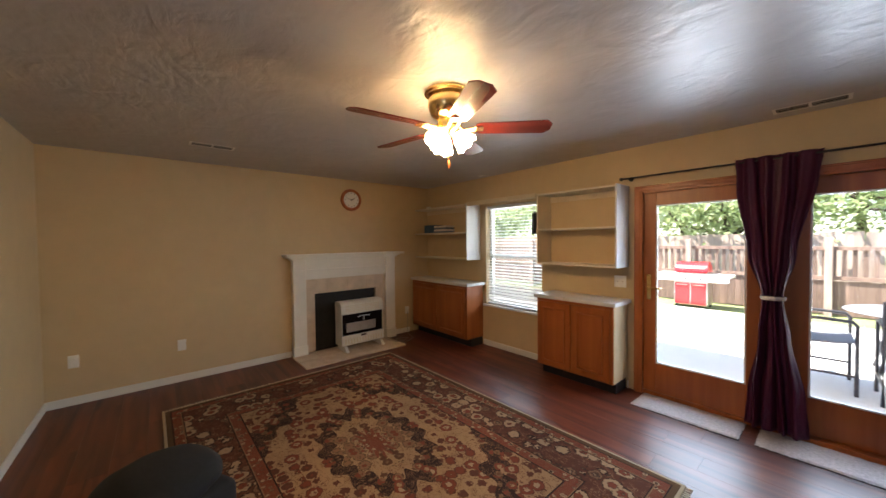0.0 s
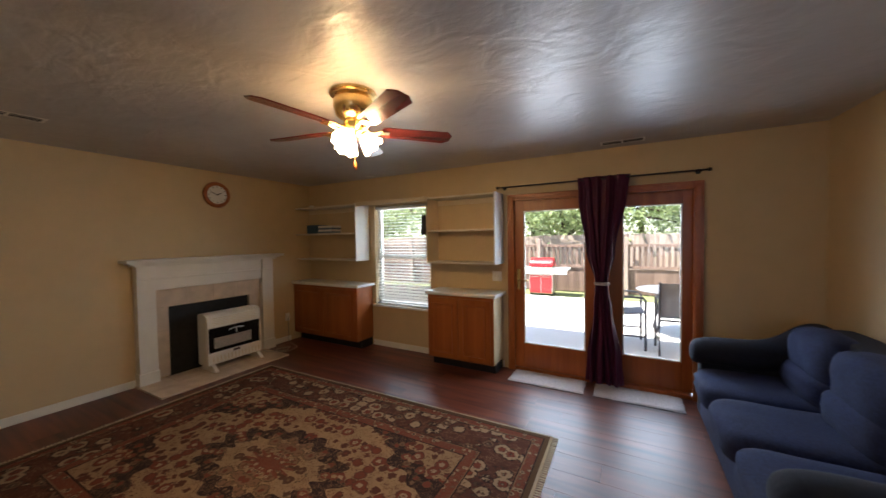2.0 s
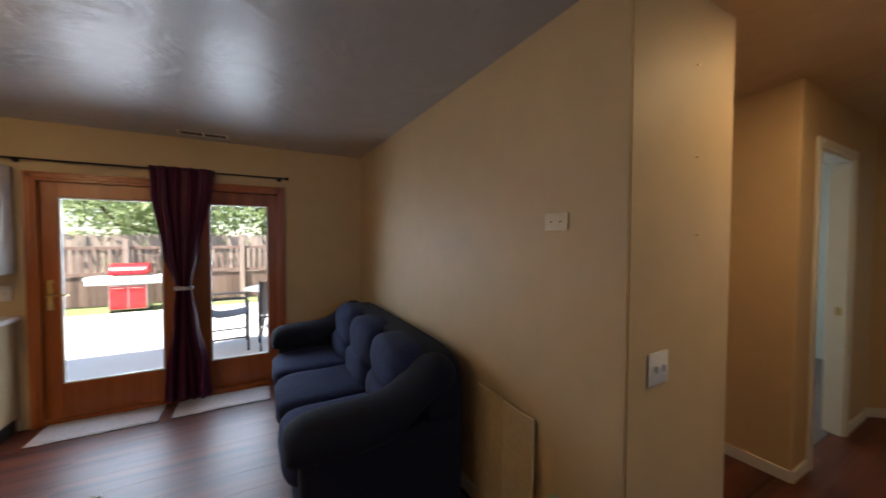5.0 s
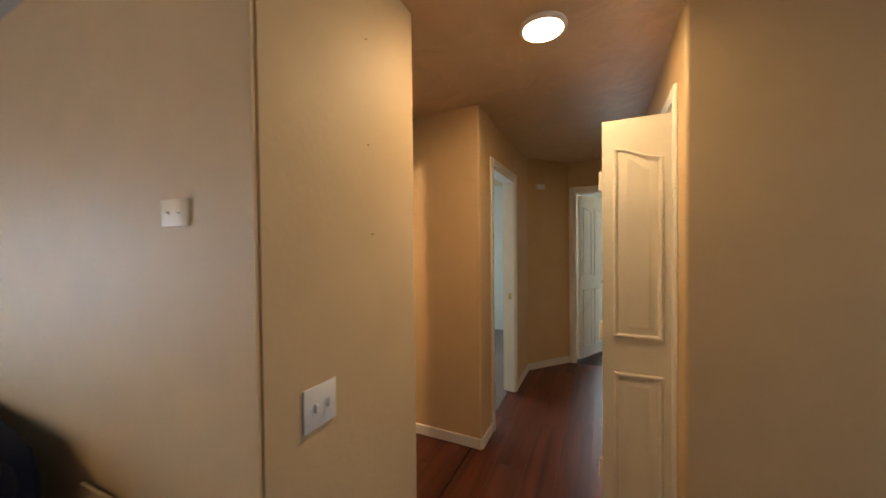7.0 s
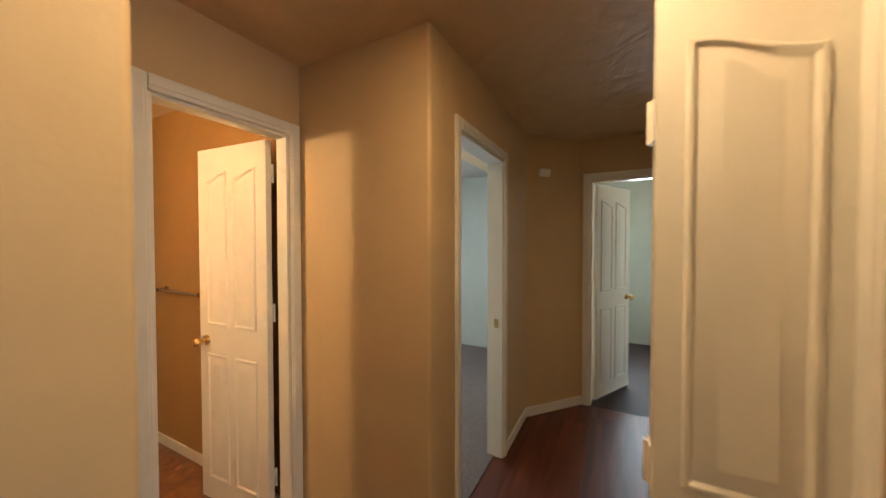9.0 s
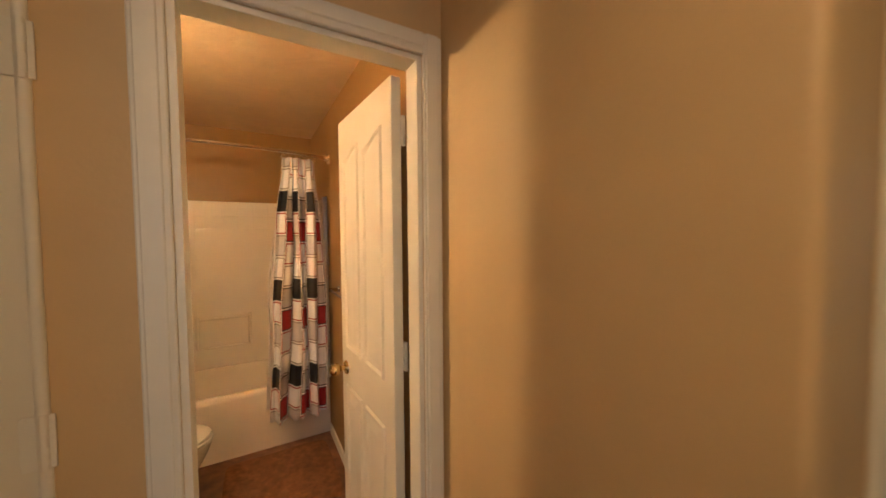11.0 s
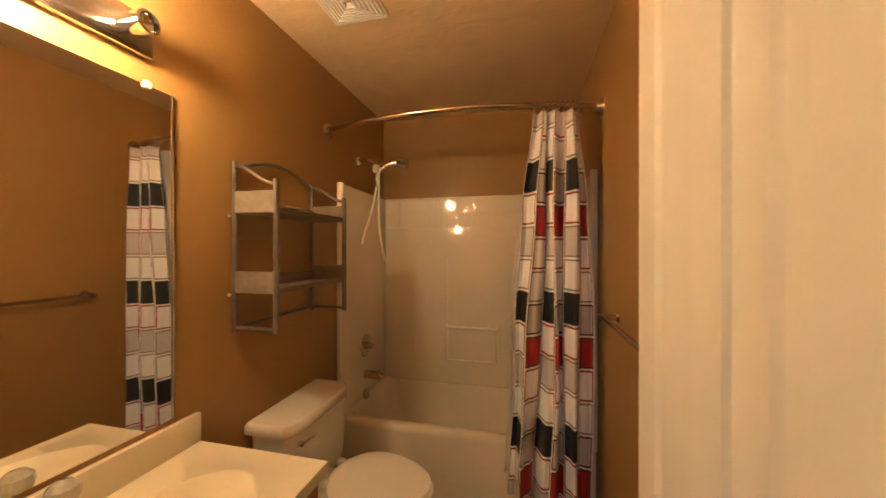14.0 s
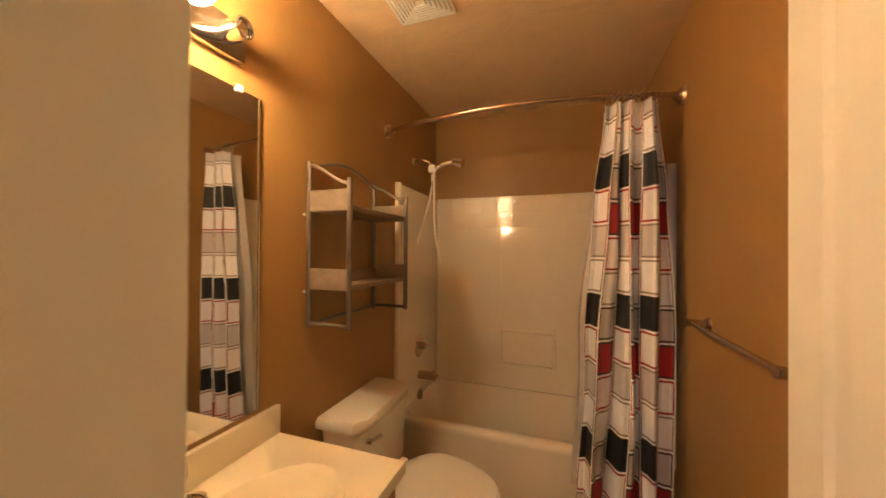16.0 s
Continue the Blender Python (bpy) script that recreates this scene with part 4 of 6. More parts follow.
skin(b, [[b.verts.new((x, y, z)) for x, z in prof] for y in (hy0 + 0.002, hy1 - 0.002)], True, True)
part("bottom_front", b, HB, ht)
for y0, y1 in ((hy0 + 0.002, hy0 + 0.014), (hy1 - 0.014, hy1 - 0.002)):
    part("side_front", box(B(), hx1 - 0.03, hx1, y0, y1, 0.22, 0.50, 0.003), HB, ht)
M_GLOSSBLACK = surf("black_glass_enamel", (0.008, 0.008, 0.009), 0.12, grain=10, amount=0.1, bump=0.0)
part("burner_recess", box(B(), hx1 - 0.03, hx1 - 0.018, hy0 + 0.014, hy1 - 0.014, 0.22, 0.50), M_GLOSSBLACK, ht, "black burner window")
part("burner_plate", box(B(), hx1 - 0.018, hx1 - 0.010, hy0 + 0.075, hy1 - 0.12, 0.262, 0.385, 0.003), surf("ceramic_burner", (0.36, 0.31, 0.27), 0.8, grain=90, amount=0.3, bump=0.6, bump_scale=150), ht, "grey ceramic burner plaque")
b = tube(B(), [(hx1 - 0.012, -1.46, 0.45), (hx1 - 0.008, -1.40, 0.462), (hx1 - 0.008, -1.34, 0.462), (hx1 - 0.012, -1.28, 0.45)], 0.006, 8)
cyl(b, (hx1 - 0.016, -1.37, 0.458), (hx1 - 0.014, -1.37, 0.40), 0.006, 0.008, 8)
part("pilot_bracket", b, M_STEEL, ht, "bare metal pilot bracket", True)
for k in range(14):
    y = hy0 + 0.05 + k * 0.041
    part("louvre", box(B(), hx1 + 0.003, hx1 + 0.006, y, y + 0.012, 0.115, 0.175, 0.001), M_SHELF, ht)
part("badge", box(B(), hx1 + 0.004, hx1 + 0.007, -1.425, -1.345, 0.19, 0.214, 0.001), surf("badge_dark", (0.05, 0.012, 0.012), 0.4), ht, "small dark red badge")
for y in (hy0 + 0.05, hy1 - 0.05):
    b = B()
    prof = [(hx0 - 0.01, 0.018), (hx1 + 0.085, 0.018), (hx1 + 0.085, 0.034), (hx1 + 0.01, 0.088), (hx0 + 0.03, 0.088), (hx0 - 0.01, 0.036)]
    skin(b, [[b.verts.new((x, y + q, z)) for x, z in prof] for q in (-0.022, 0.022)], True, True)
    bmesh.ops.bevel(b, geom=b.edges[:], offset=0.006, segments=2, profile=0.5, affect="EDGES")
    part("foot", b, HB, ht)
cord = thing("power_cord", "thin grey cord from the outlet across the hearth", "cord")
pts = [(XW + 0.02, -0.45, 0.36), (XW + 0.05, -0.47, 0.2), (XW + 0.08, -0.5, 0.05), (XW + 0.2, -0.55, 0.024), (XW + 0.42, -0.62, 0.024), (XW + 0.50, -0.78, 0.026),
       (XW + 0.40, -0.93, 0.026), (XW + 0.28, -0.82, 0.026), (XW + 0.36, -0.68, 0.03), (XW + 0.45, -0.80, 0.03), (XW + 0.3, -0.96, 0.03), (XW + 0.15, -1.0, 0.06)]
fine = []
for k in range(len(pts) - 1):
    for s in range(5):
        fine.append(Vector(pts[k]).lerp(Vector(pts[k + 1]), s / 5))
part("wire", tube(B(), fine, 0.004, 6), surf("cord_grey", (0.35, 0.32, 0.27), 0.6), cord, "", True)
plate("outlet", pose(XW + 0.0015, -0.45, 0.36, 0, 0, 90))
plate("outlet", pose(XW + 0.0015, -3.345, 0.39, 0, 0, 90))
plate("outlet", pose(XW + 0.0015, -4.134, 0.40, 0, 0, 90))

# clock
ck = thing("wall_clock", "round wooden wall clock with white dial", "clock", pose(XW + 0.001, -1.39, 2.07, 0, 90, 0))
part("case", lathe(B(), [(0.02, 0.0), (0.15, 0.0), (0.158, 0.012), (0.15, 0.03), (0.125, 0.034), (0.112, 0.022), (0.02, 0.02)], (0, 0, 0), 40), M_DOORWOOD, ck, "", True)
part("dial", lathe(B(), [(0.0, 0.0205), (0.113, 0.0225)], (0, 0, 0), 40), M_SHELFW, ck)
for k in range(12):
    a = radians(30 * k)
    o = part("hour_mark", box(B(), 0.085, 0.103, -0.003, 0.003, 0.0225, 0.0245), M_BLACK, ck)
    o.matrix_basis = Matrix.Rotation(a, 4, "Z")
for L, a, w in ((0.055, 118, 0.005), (0.08, 250, 0.003)):
    o = part("hand_pointer", box(B(), -0.015, L, -w, w, 0.026, 0.028), M_BLACK, ck)
    o.matrix_basis = Matrix.Rotation(radians(a), 4, "Z")

# rug and mats
RX, RY = (-5.09, -1.84), (-3.51, -1.19)
rug = thing("area_rug", "cream and dark red oriental rug with floral border", "rug", pose((RX[0] + RX[1]) / 2, (RY[0] + RY[1]) / 2, 0.0, 0, 0, 0.6))
hx, hy = (RX[1] - RX[0]) / 2, (RY[1] - RY[0]) / 2
part("woven_field", box(B(), -hx, hx, -hy, hy, 0.0005, 0.011, 0.004, 2), rug_mat(hx, hy), rug)
fr = mesh("fringe", box(B(), 0, 0.035, -0.006, 0.006, 0.0005, 0.005, 0.002), surf("fringe_cotton", (0.55, 0.48, 0.36), 0.95, rand=0.1))
for sgn in (-1, 1):
    for k in range(110):
        o = new("fringe", fr)
        o.parent = rug
        o.matrix_basis = pose(sgn * hx, -hy + 0.012 + k * (2 * hy - 0.024) / 109, 0, 0, 0, (0 if sgn > 0 else 180) + random.uniform(-9, 9))


def door_mat(x0, x1, y0, y1, turn):
    d = thing("door_mat", "pale grey plush mat before the patio door", "mat", pose((x0 + x1) / 2, (y0 + y1) / 2, 0, 0, 0, turn), "patio door mats")
    w, h = (x1 - x0) / 2, (y1 - y0) / 2
    b = B()
    n, k = 40, 22
    vs = [[b.verts.new((-w + 2 * w * i / n, -h + 2 * h * j / k, (0.016 if 0 < i < n and 0 < j < k else 0.004) + 0.004 * noise.noise(Vector((i * 0.5, j * 0.5, x0))))) for i in range(n + 1)] for j in range(k + 1)]
    for j in range(k):
        for i in range(n):
            b.faces.new((vs[j][i], vs[j][i + 1], vs[j + 1][i + 1], vs[j + 1][i]))
    part("plush_top", b, M_MAT, d, "", True)
    part("backing", box(B(), -w, w, -h, h, 0.0005, 0.006, 0.002), M_BLACK, d, "dark rubber backing")


door_mat(-2.48, -1.74, -0.345, -0.02, 0)
door_mat(-1.66, -0.94, -0.335, -0.02, 0)

# ---- sofa ----
sf = thing("sofa", "dark blue velour three-seat sofa against the wall", "sofa", pose(-0.47, -1.27, 0))
# local: front towards -x, length along y
L = 1.0
part("base", box(B(), -0.40, 0.36, -L + 0.10, L - 0.10, 0.05, 0.30, 0.03, 3), M_SOFA, sf, "", True)
part("back_frame", cushion(B(), (0.315, 0, 0.45), (0.24, 2 * L - 0.08, 0.80), 9, 10), M_SOFASHADE, sf, "", True)
for k in range(3):
    y = (k - 1) * 0.57
    part("seat_cushion", cushion(B(), (-0.10, y, 0.375), (0.72, 0.568, 0.19), 5, 10, 0.03, k), M_SOFA, sf, "", True)
    b = cushion(B(), (0.20, y, 0.69), (0.27, 0.575, 0.36), 3.2, 10, 0.06, k + 4)
    part("back_cushion", b, M_SOFA, sf, "", True)
    part("lumbar_cushion", cushion(B(), (0.155, y, 0.53), (0.25, 0.565, 0.22), 3.2, 9, 0.05, k + 8), M_SOFA, sf, "", True)
for s in (-1, 1):
    y = s * (L - 0.11)
    # arms darkened by colour, as the side turned from the window looks
    arm = part("arm", box(B(), -0.40, 0.40, y - 0.09, y + 0.09, 0.04, 0.54, 0.03, 3), M_SOFASHADE, sf, "", True)
    pts = [(-0.465, 0.545), (-0.41, 0.57), (-0.25, 0.575), (-0.05, 0.57), (0.08, 0.62), (0.17, 0.71), (0.28, 0.765), (0.38, 0.74)]
    b = B()
    rings = []
    nseg = 18
    for i, (x, z) in enumerate(pts):
        r = (0.09, 0.13, 0.14, 0.14, 0.14, 0.14, 0.13, 0.09)[i]
        rings.append([b.verts.new((x + 0.0, y + 1.05 * r * math.cos(a), z + 0.8 * r * math.sin(a))) for a in (2 * math.pi * q / nseg for q in range(nseg))])
    for a, c in zip(rings, rings[1:]):
        for q in range(nseg):
            b.faces.new((a[q], a[(q + 1) % nseg], c[(q + 1) % nseg], c[q]))
    b.faces.new(rings[0][::-1])
    b.faces.new(rings[-1])
    subsurf(part("arm_roll", b, M_SOFASHADE, arm, "", True), 2)
for x in (-0.34, 0.34):
    for y in (-0.9, 0.9):
        part("foot", cyl(B(), (x, y, 0), (x, y, 0.06), 0.025, 0.03, 12), M_NEARBLACK, sf, "", True)

# dark ottoman at the rug's edge
M_OTTOMAN = surf("ottoman_cloth", (0.007, 0.008, 0.010), 0.95, grain=70, amount=0.25, bump=0.5, bump_scale=260, distance=0.003)
ot = thing("ottoman", "dark upholstered ottoman at the rug's edge", "ottoman", pose(-3.20, -3.52, 0.011, 0, 0, 30))
part("body", box(B(), -0.20, 0.20, -0.20, 0.20, 0.05, 0.36, 0.05, 3), M_OTTOMAN, ot, "", True)
part("top_cushion", cushion(B(), (-0.01, -0.02, 0.42), (0.44, 0.44, 0.17), 2.3, 9, 0.05, 2), M_OTTOMAN, ot, "", True)
for x in (-0.12, 0.12):
    for y in (-0.12, 0.12):
        part("foot", cyl(B(), (x, y, 0), (x, y, 0.07), 0.02, 0.026, 12), M_NEARBLACK, ot, "", True)

# board leaning behind the sofa, wall plates, freshener
lb = thing("leaning_board", "pale tan board standing flat against the wall", "board", pose(0.022, -2.675, 0.0, 0, 1.2, 1.5))
part("board", box(B(), -0.012, 0.0, 0.20, 0.415, 0.0, 0.69, 0.003), surf("board_tan", (0.57, 0.43, 0.25), 0.55), lb)
part("face", box(B(), -0.016, -0.002, 0.0, 0.20, 0.0, 0.68, 0.003), surf("board_cream", (0.62, 0.49, 0.30), 0.5), lb, "lighter flat face")
plate("wall_plate", pose(0.0515, -2.765, 1.533, 0, 0, -88.5), 0.118, 0.072, "blank", "cream blank plate on the wall", "wall plate", M_CREAM)
plate("light_switch", pose(0.245, FY - 0.0015, 1.00), 0.118, 0.118, "switch", "white double switch plate", "switch")
af = thing("air_freshener", "small white and green plug-in air freshener", "air freshener", pose(0.0515, -2.80, 0.36, 0, 0, -88.5))
part("body", cushion(B(), (0, -0.03, 0), (0.055, 0.05, 0.09), 4, 6), M_WHITEPLASTIC, af, "", True)
part("refill", cushion(B(), (0, -0.035, 0.055), (0.04, 0.035, 0.03), 4, 5), surf("pale_green", (0.45, 0.6, 0.45), 0.3), af, "green top", True)

# ceiling vents
def vent(name, x, y, w, h, label, slats, turn=0):
    d = thing(name, label, "vent", pose(x, y, HL - 0.001, 0, 0, turn))
    b = B()
    for q in ((-w / 2, w / 2, -h / 2, -h / 2 + 0.018), (-w / 2, w / 2, h / 2 - 0.018, h / 2), (-w / 2, -w / 2 + 0.018, -h / 2 + 0.018, h / 2 - 0.018), (w / 2 - 0.018, w / 2, -h / 2 + 0.018, h / 2 - 0.018), (-0.008, 0.008, -h / 2 + 0.018, h / 2 - 0.018)):
        box(b, *q, -0.004, 0.0, 0.001)
    part("frame", b, M_TRIM, d)
    # flat plate whose black stands in for shade inside the duct
    part("duct", box(B(), -w / 2 + 0.018, w / 2 - 0.018, -h / 2 + 0.018, h / 2 - 0.018, -0.003, 0.0), M_NEARBLACK, d, "near-black plate painted as the duct's inner shade")
    for k in range(slats):
        yy = -h / 2 + 0.018 + (k + 0.5) * (h - 0.036) / slats
        o = part("slat", box(B(), -w / 2 + 0.018, w / 2 - 0.018, -0.003, 0.003, -0.0008, 0.0008), M_TRIM, d)
        o.matrix_basis = pose(0, yy, -0.0045, 20, 0, 0)
    return d


vent("ceiling_vent", -4.97, -3.12, 0.34, 0.13, "white ceiling vent with dark slots", 2, 90)
vent("ceiling_vent", -1.42, -0.205, 0.36, 0.13, "white ceiling vent near the patio door", 2)
vent("ceiling_vent", -4.45, -0.13, 0.10, 0.06, "small white ceiling vent", 1)

# ---- ceiling fan ----
fan = thing("ceiling_fan", "brass ceiling fan with five dark red wooden blades, lamps lit", "ceiling fan", pose(FAN[0], FAN[1], 0))
part("canopy", lathe(B(), [(0.02, HL - 0.001), (0.135, HL - 0.001), (0.137, HL - 0.014), (0.122, HL - 0.018), (0.12, H - 0.07), (0.11, H - 0.075)], (0, 0, 0), 40), M_BRASS, fan, "", True)
part("motor_housing", lathe(B(), [(0.108, H - 0.075), (0.116, H - 0.095), (0.118, H - 0.13), (0.10, H - 0.18), (0.07, H - 0.20), (0.05, H - 0.21)], (0, 0, 0), 40), M_BRASS, fan, "polished brass housing", True)
part("switch_housing", lathe(B(), [(0.05, H - 0.21), (0.06, H - 0.225), (0.055, H - 0.27), (0.03, H - 0.30), (0.012, H - 0.305)], (0, 0, 0), 32), M_BRASS, fan, "", True)
BZ = H - 0.265
for k, a in enumerate((-97, -26, 47, 118, 190)):
    irons = tube(B(), [(0.05, 0, BZ + 0.045), (0.09, 0.02, BZ - 0.01), (0.13, 0.028, BZ - 0.004), (0.17, 0.018, BZ)], 0.008, 8)
    tube(irons, [(0.05, 0, BZ + 0.045), (0.09, -0.02, BZ - 0.01), (0.13, -0.028, BZ - 0.004), (0.17, -0.018, BZ)], 0.008, 8)
    box(irons, 0.15, 0.21, -0.035, 0.035, BZ - 0.004, BZ + 0.002, 0.002)
    o = part("blade_iron", irons, M_BRASS, fan, "", True)
    o.matrix_basis = Matrix.Rotation(radians(a), 4, "Z")
    b = B()
    out = [(0.165, -0.038), (0.19, -0.056), (0.57, -0.068), (0.605, -0.032), (0.605, 0.032), (0.57, 0.068), (0.19, 0.056), (0.165, 0.038)]
    f = b.faces.new([b.verts.new((x, y, 0)) for x, y in out])
    r = bmesh.ops.extrude_face_region(b, geom=[f])
    bmesh.ops.translate(b, verts=[e for e in r["geom"] if isinstance(e, bmesh.types.BMVert)], vec=(0, 0, 0.006))
    o = part("blade", b, M_BLADE, fan)
    o.matrix_basis = Matrix.Rotation(radians(a), 4, "Z") @ pose(0, 0, BZ + 0.002, -12, 0, 0)
for k in range(3):
    a = radians(40 + 120 * k)
    m = pose(0.03 * math.cos(a), 0.03 * math.sin(a), H - 0.268) @ Matrix.Rotation(a, 4, "Z") @ pose(0, 0, 0, 0, -42, 0) @ Matrix.Scale(1.12, 4)
    o = part("lamp_arm", cyl(B(), (0, 0, 0), (0, 0, -0.04), 0.016, 0.02, 14), M_BRASS, fan, "", True)
    o.matrix_basis = m @ Matrix.Identity(4)
    b = lathe(B(), [(0.018, -0.028), (0.030, -0.036), (0.043, -0.06), (0.054, -0.092), (0.063, -0.108), (0.060, -0.108), (0.051, -0.09), (0.039, -0.06), (0.026, -0.038), (0.016, -0.03)], (0, 0, 0), 28)
    for v in b.verts:
        if v.co.z < -0.088:
            ang = math.atan2(v.co.y, v.co.x)
            v.co.z += 0.007 * math.cos(ang * 7)
    o = part("glass_shade", b, M_SHADE, fan, "lit frosted glass shade", True)
    o.matrix_basis = m
for x, y, z in ((0.02, -0.012, H - 0.47), (-0.015, 0.015, H - 0.45)):
    b = cyl(B(), (x, y, H - 0.30), (x, y, z), 0.0012, None, 6)
    o = part("pull_chain", b, M_BRASS, fan)
    part("chain_knob", lathe(B(), [(0.002, 0.02), (0.008, 0.0), (0.009, -0.02), (0.004, -0.03)], (x, y, z), 14), M_DOORWOOD, o, "small wooden knob", True)

# ---- bathroom ----
TF = -0.46     # tub front
tcx, tcy, thx, thy = (BX0 + BX1) / 2, (TF + BYN) / 2, (BX1 - BX0) / 2 - 0.002, (BYN - TF) / 2 - 0.001
tub = thing("bathtub", "cream acrylic bathtub with moulded apron", "bathtub")
b = B()
# (end inset, front inset, back inset, corner, height): the surround runs down into the basin at the ends and the back
TR = ((0, 0, 0, 0.012, 0.005), (0, 0, 0, 0.012, 0.398), (0.001, 0.005, 0.001, 0.012, 0.42), (0.003, 0.018, 0.003, 0.012, 0.43), (0.023, 0.062, 0.021, 0.05, 0.43),
      (0.027, 0.076, 0.024, 0.07, 0.42), (0.034, 0.088, 0.030, 0.09, 0.37), (0.10, 0.12, 0.07, 0.13, 0.13), (0.15, 0.17, 0.12, 0.13, 0.09))
skin(b, [rrect(b, tcx, tcy + (f - k) / 2, thx - e, thy - (f + k) / 2, r, z) for e, f, k, r, z in TR])
part("basin", b, M_ACRYLIC, tub, "", True)
b = cyl(B(), (BX0 + 0.024, -0.15, 0.448), (BX0 + 0.036, -0.15, 0.450), 0.036, 0.033, 20)
part("overflow_plate", b, M_NICKEL, tub, "", True)


def tile_field(x0, x1, y, z0, z1, step, seed):
    """Shallow moulded squares that stand out of a panel, each a little out of true."""
    r = random.Random(seed)
    bm = B()
    nx, nz = round((x1 - x0) / step), round((z1 - z0) / step)
    sx_, sz_ = (x1 - x0) / nx, (z1 - z0) / nz
    for i in range(nx):
        for j in range(nz):
            cx_, cz_ = x0 + (i + 0.5) * sx_, z0 + (j + 0.5) * sz_
            ta, tb = r.gauss(0, 0.012), r.gauss(0, 0.012)
            rings = []
            for k, d_ in ((0.485, 0.0), (0.46, 0.0011), (0.40, 0.0017)):
                rings.append([bm.verts.new((cx_ + u * k * sx_, y - d_ - (ta * u * k * sx_ + tb * v * k * sz_), cz_ + v * k * sz_)) for u, v in ((-1, -1), (1, -1), (1, 1), (-1, 1))])
            skin(bm, rings)
    return bm


SZ = 1.80
sr = tagged(new("tub_surround"), "cream moulded acrylic tub surround with tile relief", "tub surround", "", "structure")
part("back_panel", box(B(), BX0 + 0.022, BX1 - 0.022, BYN - 0.022, BYN - 0.001, 0.431, SZ, 0.008, 3), M_ACRYLIC, sr, "", True)
part("tile_relief", tile_field(BX0 + 0.03, BX1 - 0.03, BYN - 0.0222, 1.575, SZ - 0.012, 0.108, 4), M_ACRYLICW, sr, "moulded tile squares")
for x0, x1 in ((BX0 + 0.001, BX0 + 0.024), (BX1 - 0.024, BX1 - 0.001)):
    part("side_panel", box(B(), x0, x1, TF - 0.005, BYN - 0.001, 0.431, SZ, 0.010, 3), M_ACRYLIC, sr, "", True)
    part("front_bead", cyl(B(), ((x0 + x1) / 2, TF + 0.008, 0.431), ((x0 + x1) / 2, TF + 0.008, SZ + 0.004), 0.021, None, 14), M_ACRYLIC, sr, "", True)
sd = part("soap_shelf", box(B(), 0.87, 0.895, BYN - 0.048, BYN - 0.02, 0.60, 0.87, 0.010, 3), M_ACRYLIC, sr, "moulded soap shelf", True)
part("post", box(B(), 1.235, 1.26, BYN - 0.048, BYN - 0.02, 0.60, 0.87, 0.010, 3), M_ACRYLIC, sd, "", True)
part("ledge", box(B(), 0.895, 1.235, BYN - 0.044, BYN - 0.02, 0.60, 0.612, 0.008, 3), M_ACRYLIC, sd, "", True)
part("grab_bar", cyl(B(), (0.89, BYN - 0.044, 0.845), (1.24, BYN - 0.044, 0.845), 0.011, None, 14), M_ACRYLIC, sd, "", True)
part("vertical_bead", box(B(), 0.878, 0.886, BYN - 0.025, BYN - 0.02, 0.87, SZ - 0.01, 0.002), M_ACRYLIC, sr)

# fittings on the west wall
fv = thing("shower_valve", "brushed nickel shower valve with round plate", "valve")
fx = BX0 + 0.024
b = cyl(B(), (fx, -0.15, 0.772), (fx + 0.008, -0.15, 0.772), 0.075, 0.07, 28)
part("escutcheon", b, M_NICKEL, fv, "", True)
b = cyl(B(), (fx + 0.008, -0.15, 0.772), (fx + 0.05, -0.15, 0.772), 0.024, 0.02, 18)
cyl(b, (fx + 0.045, -0.15, 0.777), (fx + 0.06, -0.09, 0.762), 0.009, 0.007, 12)
part("handle", b, M_NICKEL, fv, "", True)
fs = thing("tub_spout", "brushed nickel tub spout", "spout")
b = tube(B(), [(fx, -0.15, 0.578), (fx + 0.05, -0.15, 0.581), (fx + 0.10, -0.15, 0.578), (fx + 0.125, -0.15, 0.565)], 0.027, 16)
cyl(b, (fx + 0.10, -0.15, 0.600), (fx + 0.10, -0.15, 0.618), 0.006, None, 10)
part("spout", b, M_NICKEL, fs, "", True)
sh = thing("hand_shower_set", "chrome shower arm with hand shower and white cord", "shower")
b = tube(B(), [(BX0, -0.20, 1.992), (BX0 + 0.05, -0.20, 1.994), (BX0 + 0.09, -0.195, 1.982), (BX0 + 0.125, -0.19, 1.95)], 0.011, 12)
cyl(b, (BX0, -0.20, 1.992), (BX0 + 0.006, -0.20, 1.992), 0.026, 0.022, 20)
part("arm", b, M_CHROME, sh, "", True)
b = tube(B(), [(BX0 + 0.115, -0.195, 1.90), (BX0 + 0.15, -0.185, 1.94), (BX0 + 0.20, -0.18, 1.965), (BX0 + 0.27, -0.17, 1.975)], 0.014, 12)
cyl(b, (BX0 + 0.26, -0.17, 1.98), (BX0 + 0.325, -0.17, 1.962), 0.024, 0.033, 18)
part("hand_shower", b, M_CHROME, sh, "", True)
M_ROPE = surf("white_cord", (0.82, 0.78, 0.70), 0.8)
for ex, dz, ph in ((-0.088, 0.49, 0.0), (0.06, 0.60, 1.2)):
    pts = [(BX0 + 0.125 + 0.012 * math.sin(k * 0.42 + ph) + ex * (k / 12) ** 1.4, -0.195, 1.94 - dz * k / 12) for k in range(13)]
    part("cord", tube(B(), pts, 0.007, 8), M_ROPE, sh, "white hanging cord", True)
part("knot", cushion(B(), (BX0 + 0.125, -0.192, 1.935), (0.05, 0.045, 0.06), 2.4, 6, 0.15, 3), M_ROPE, sh, "", True)

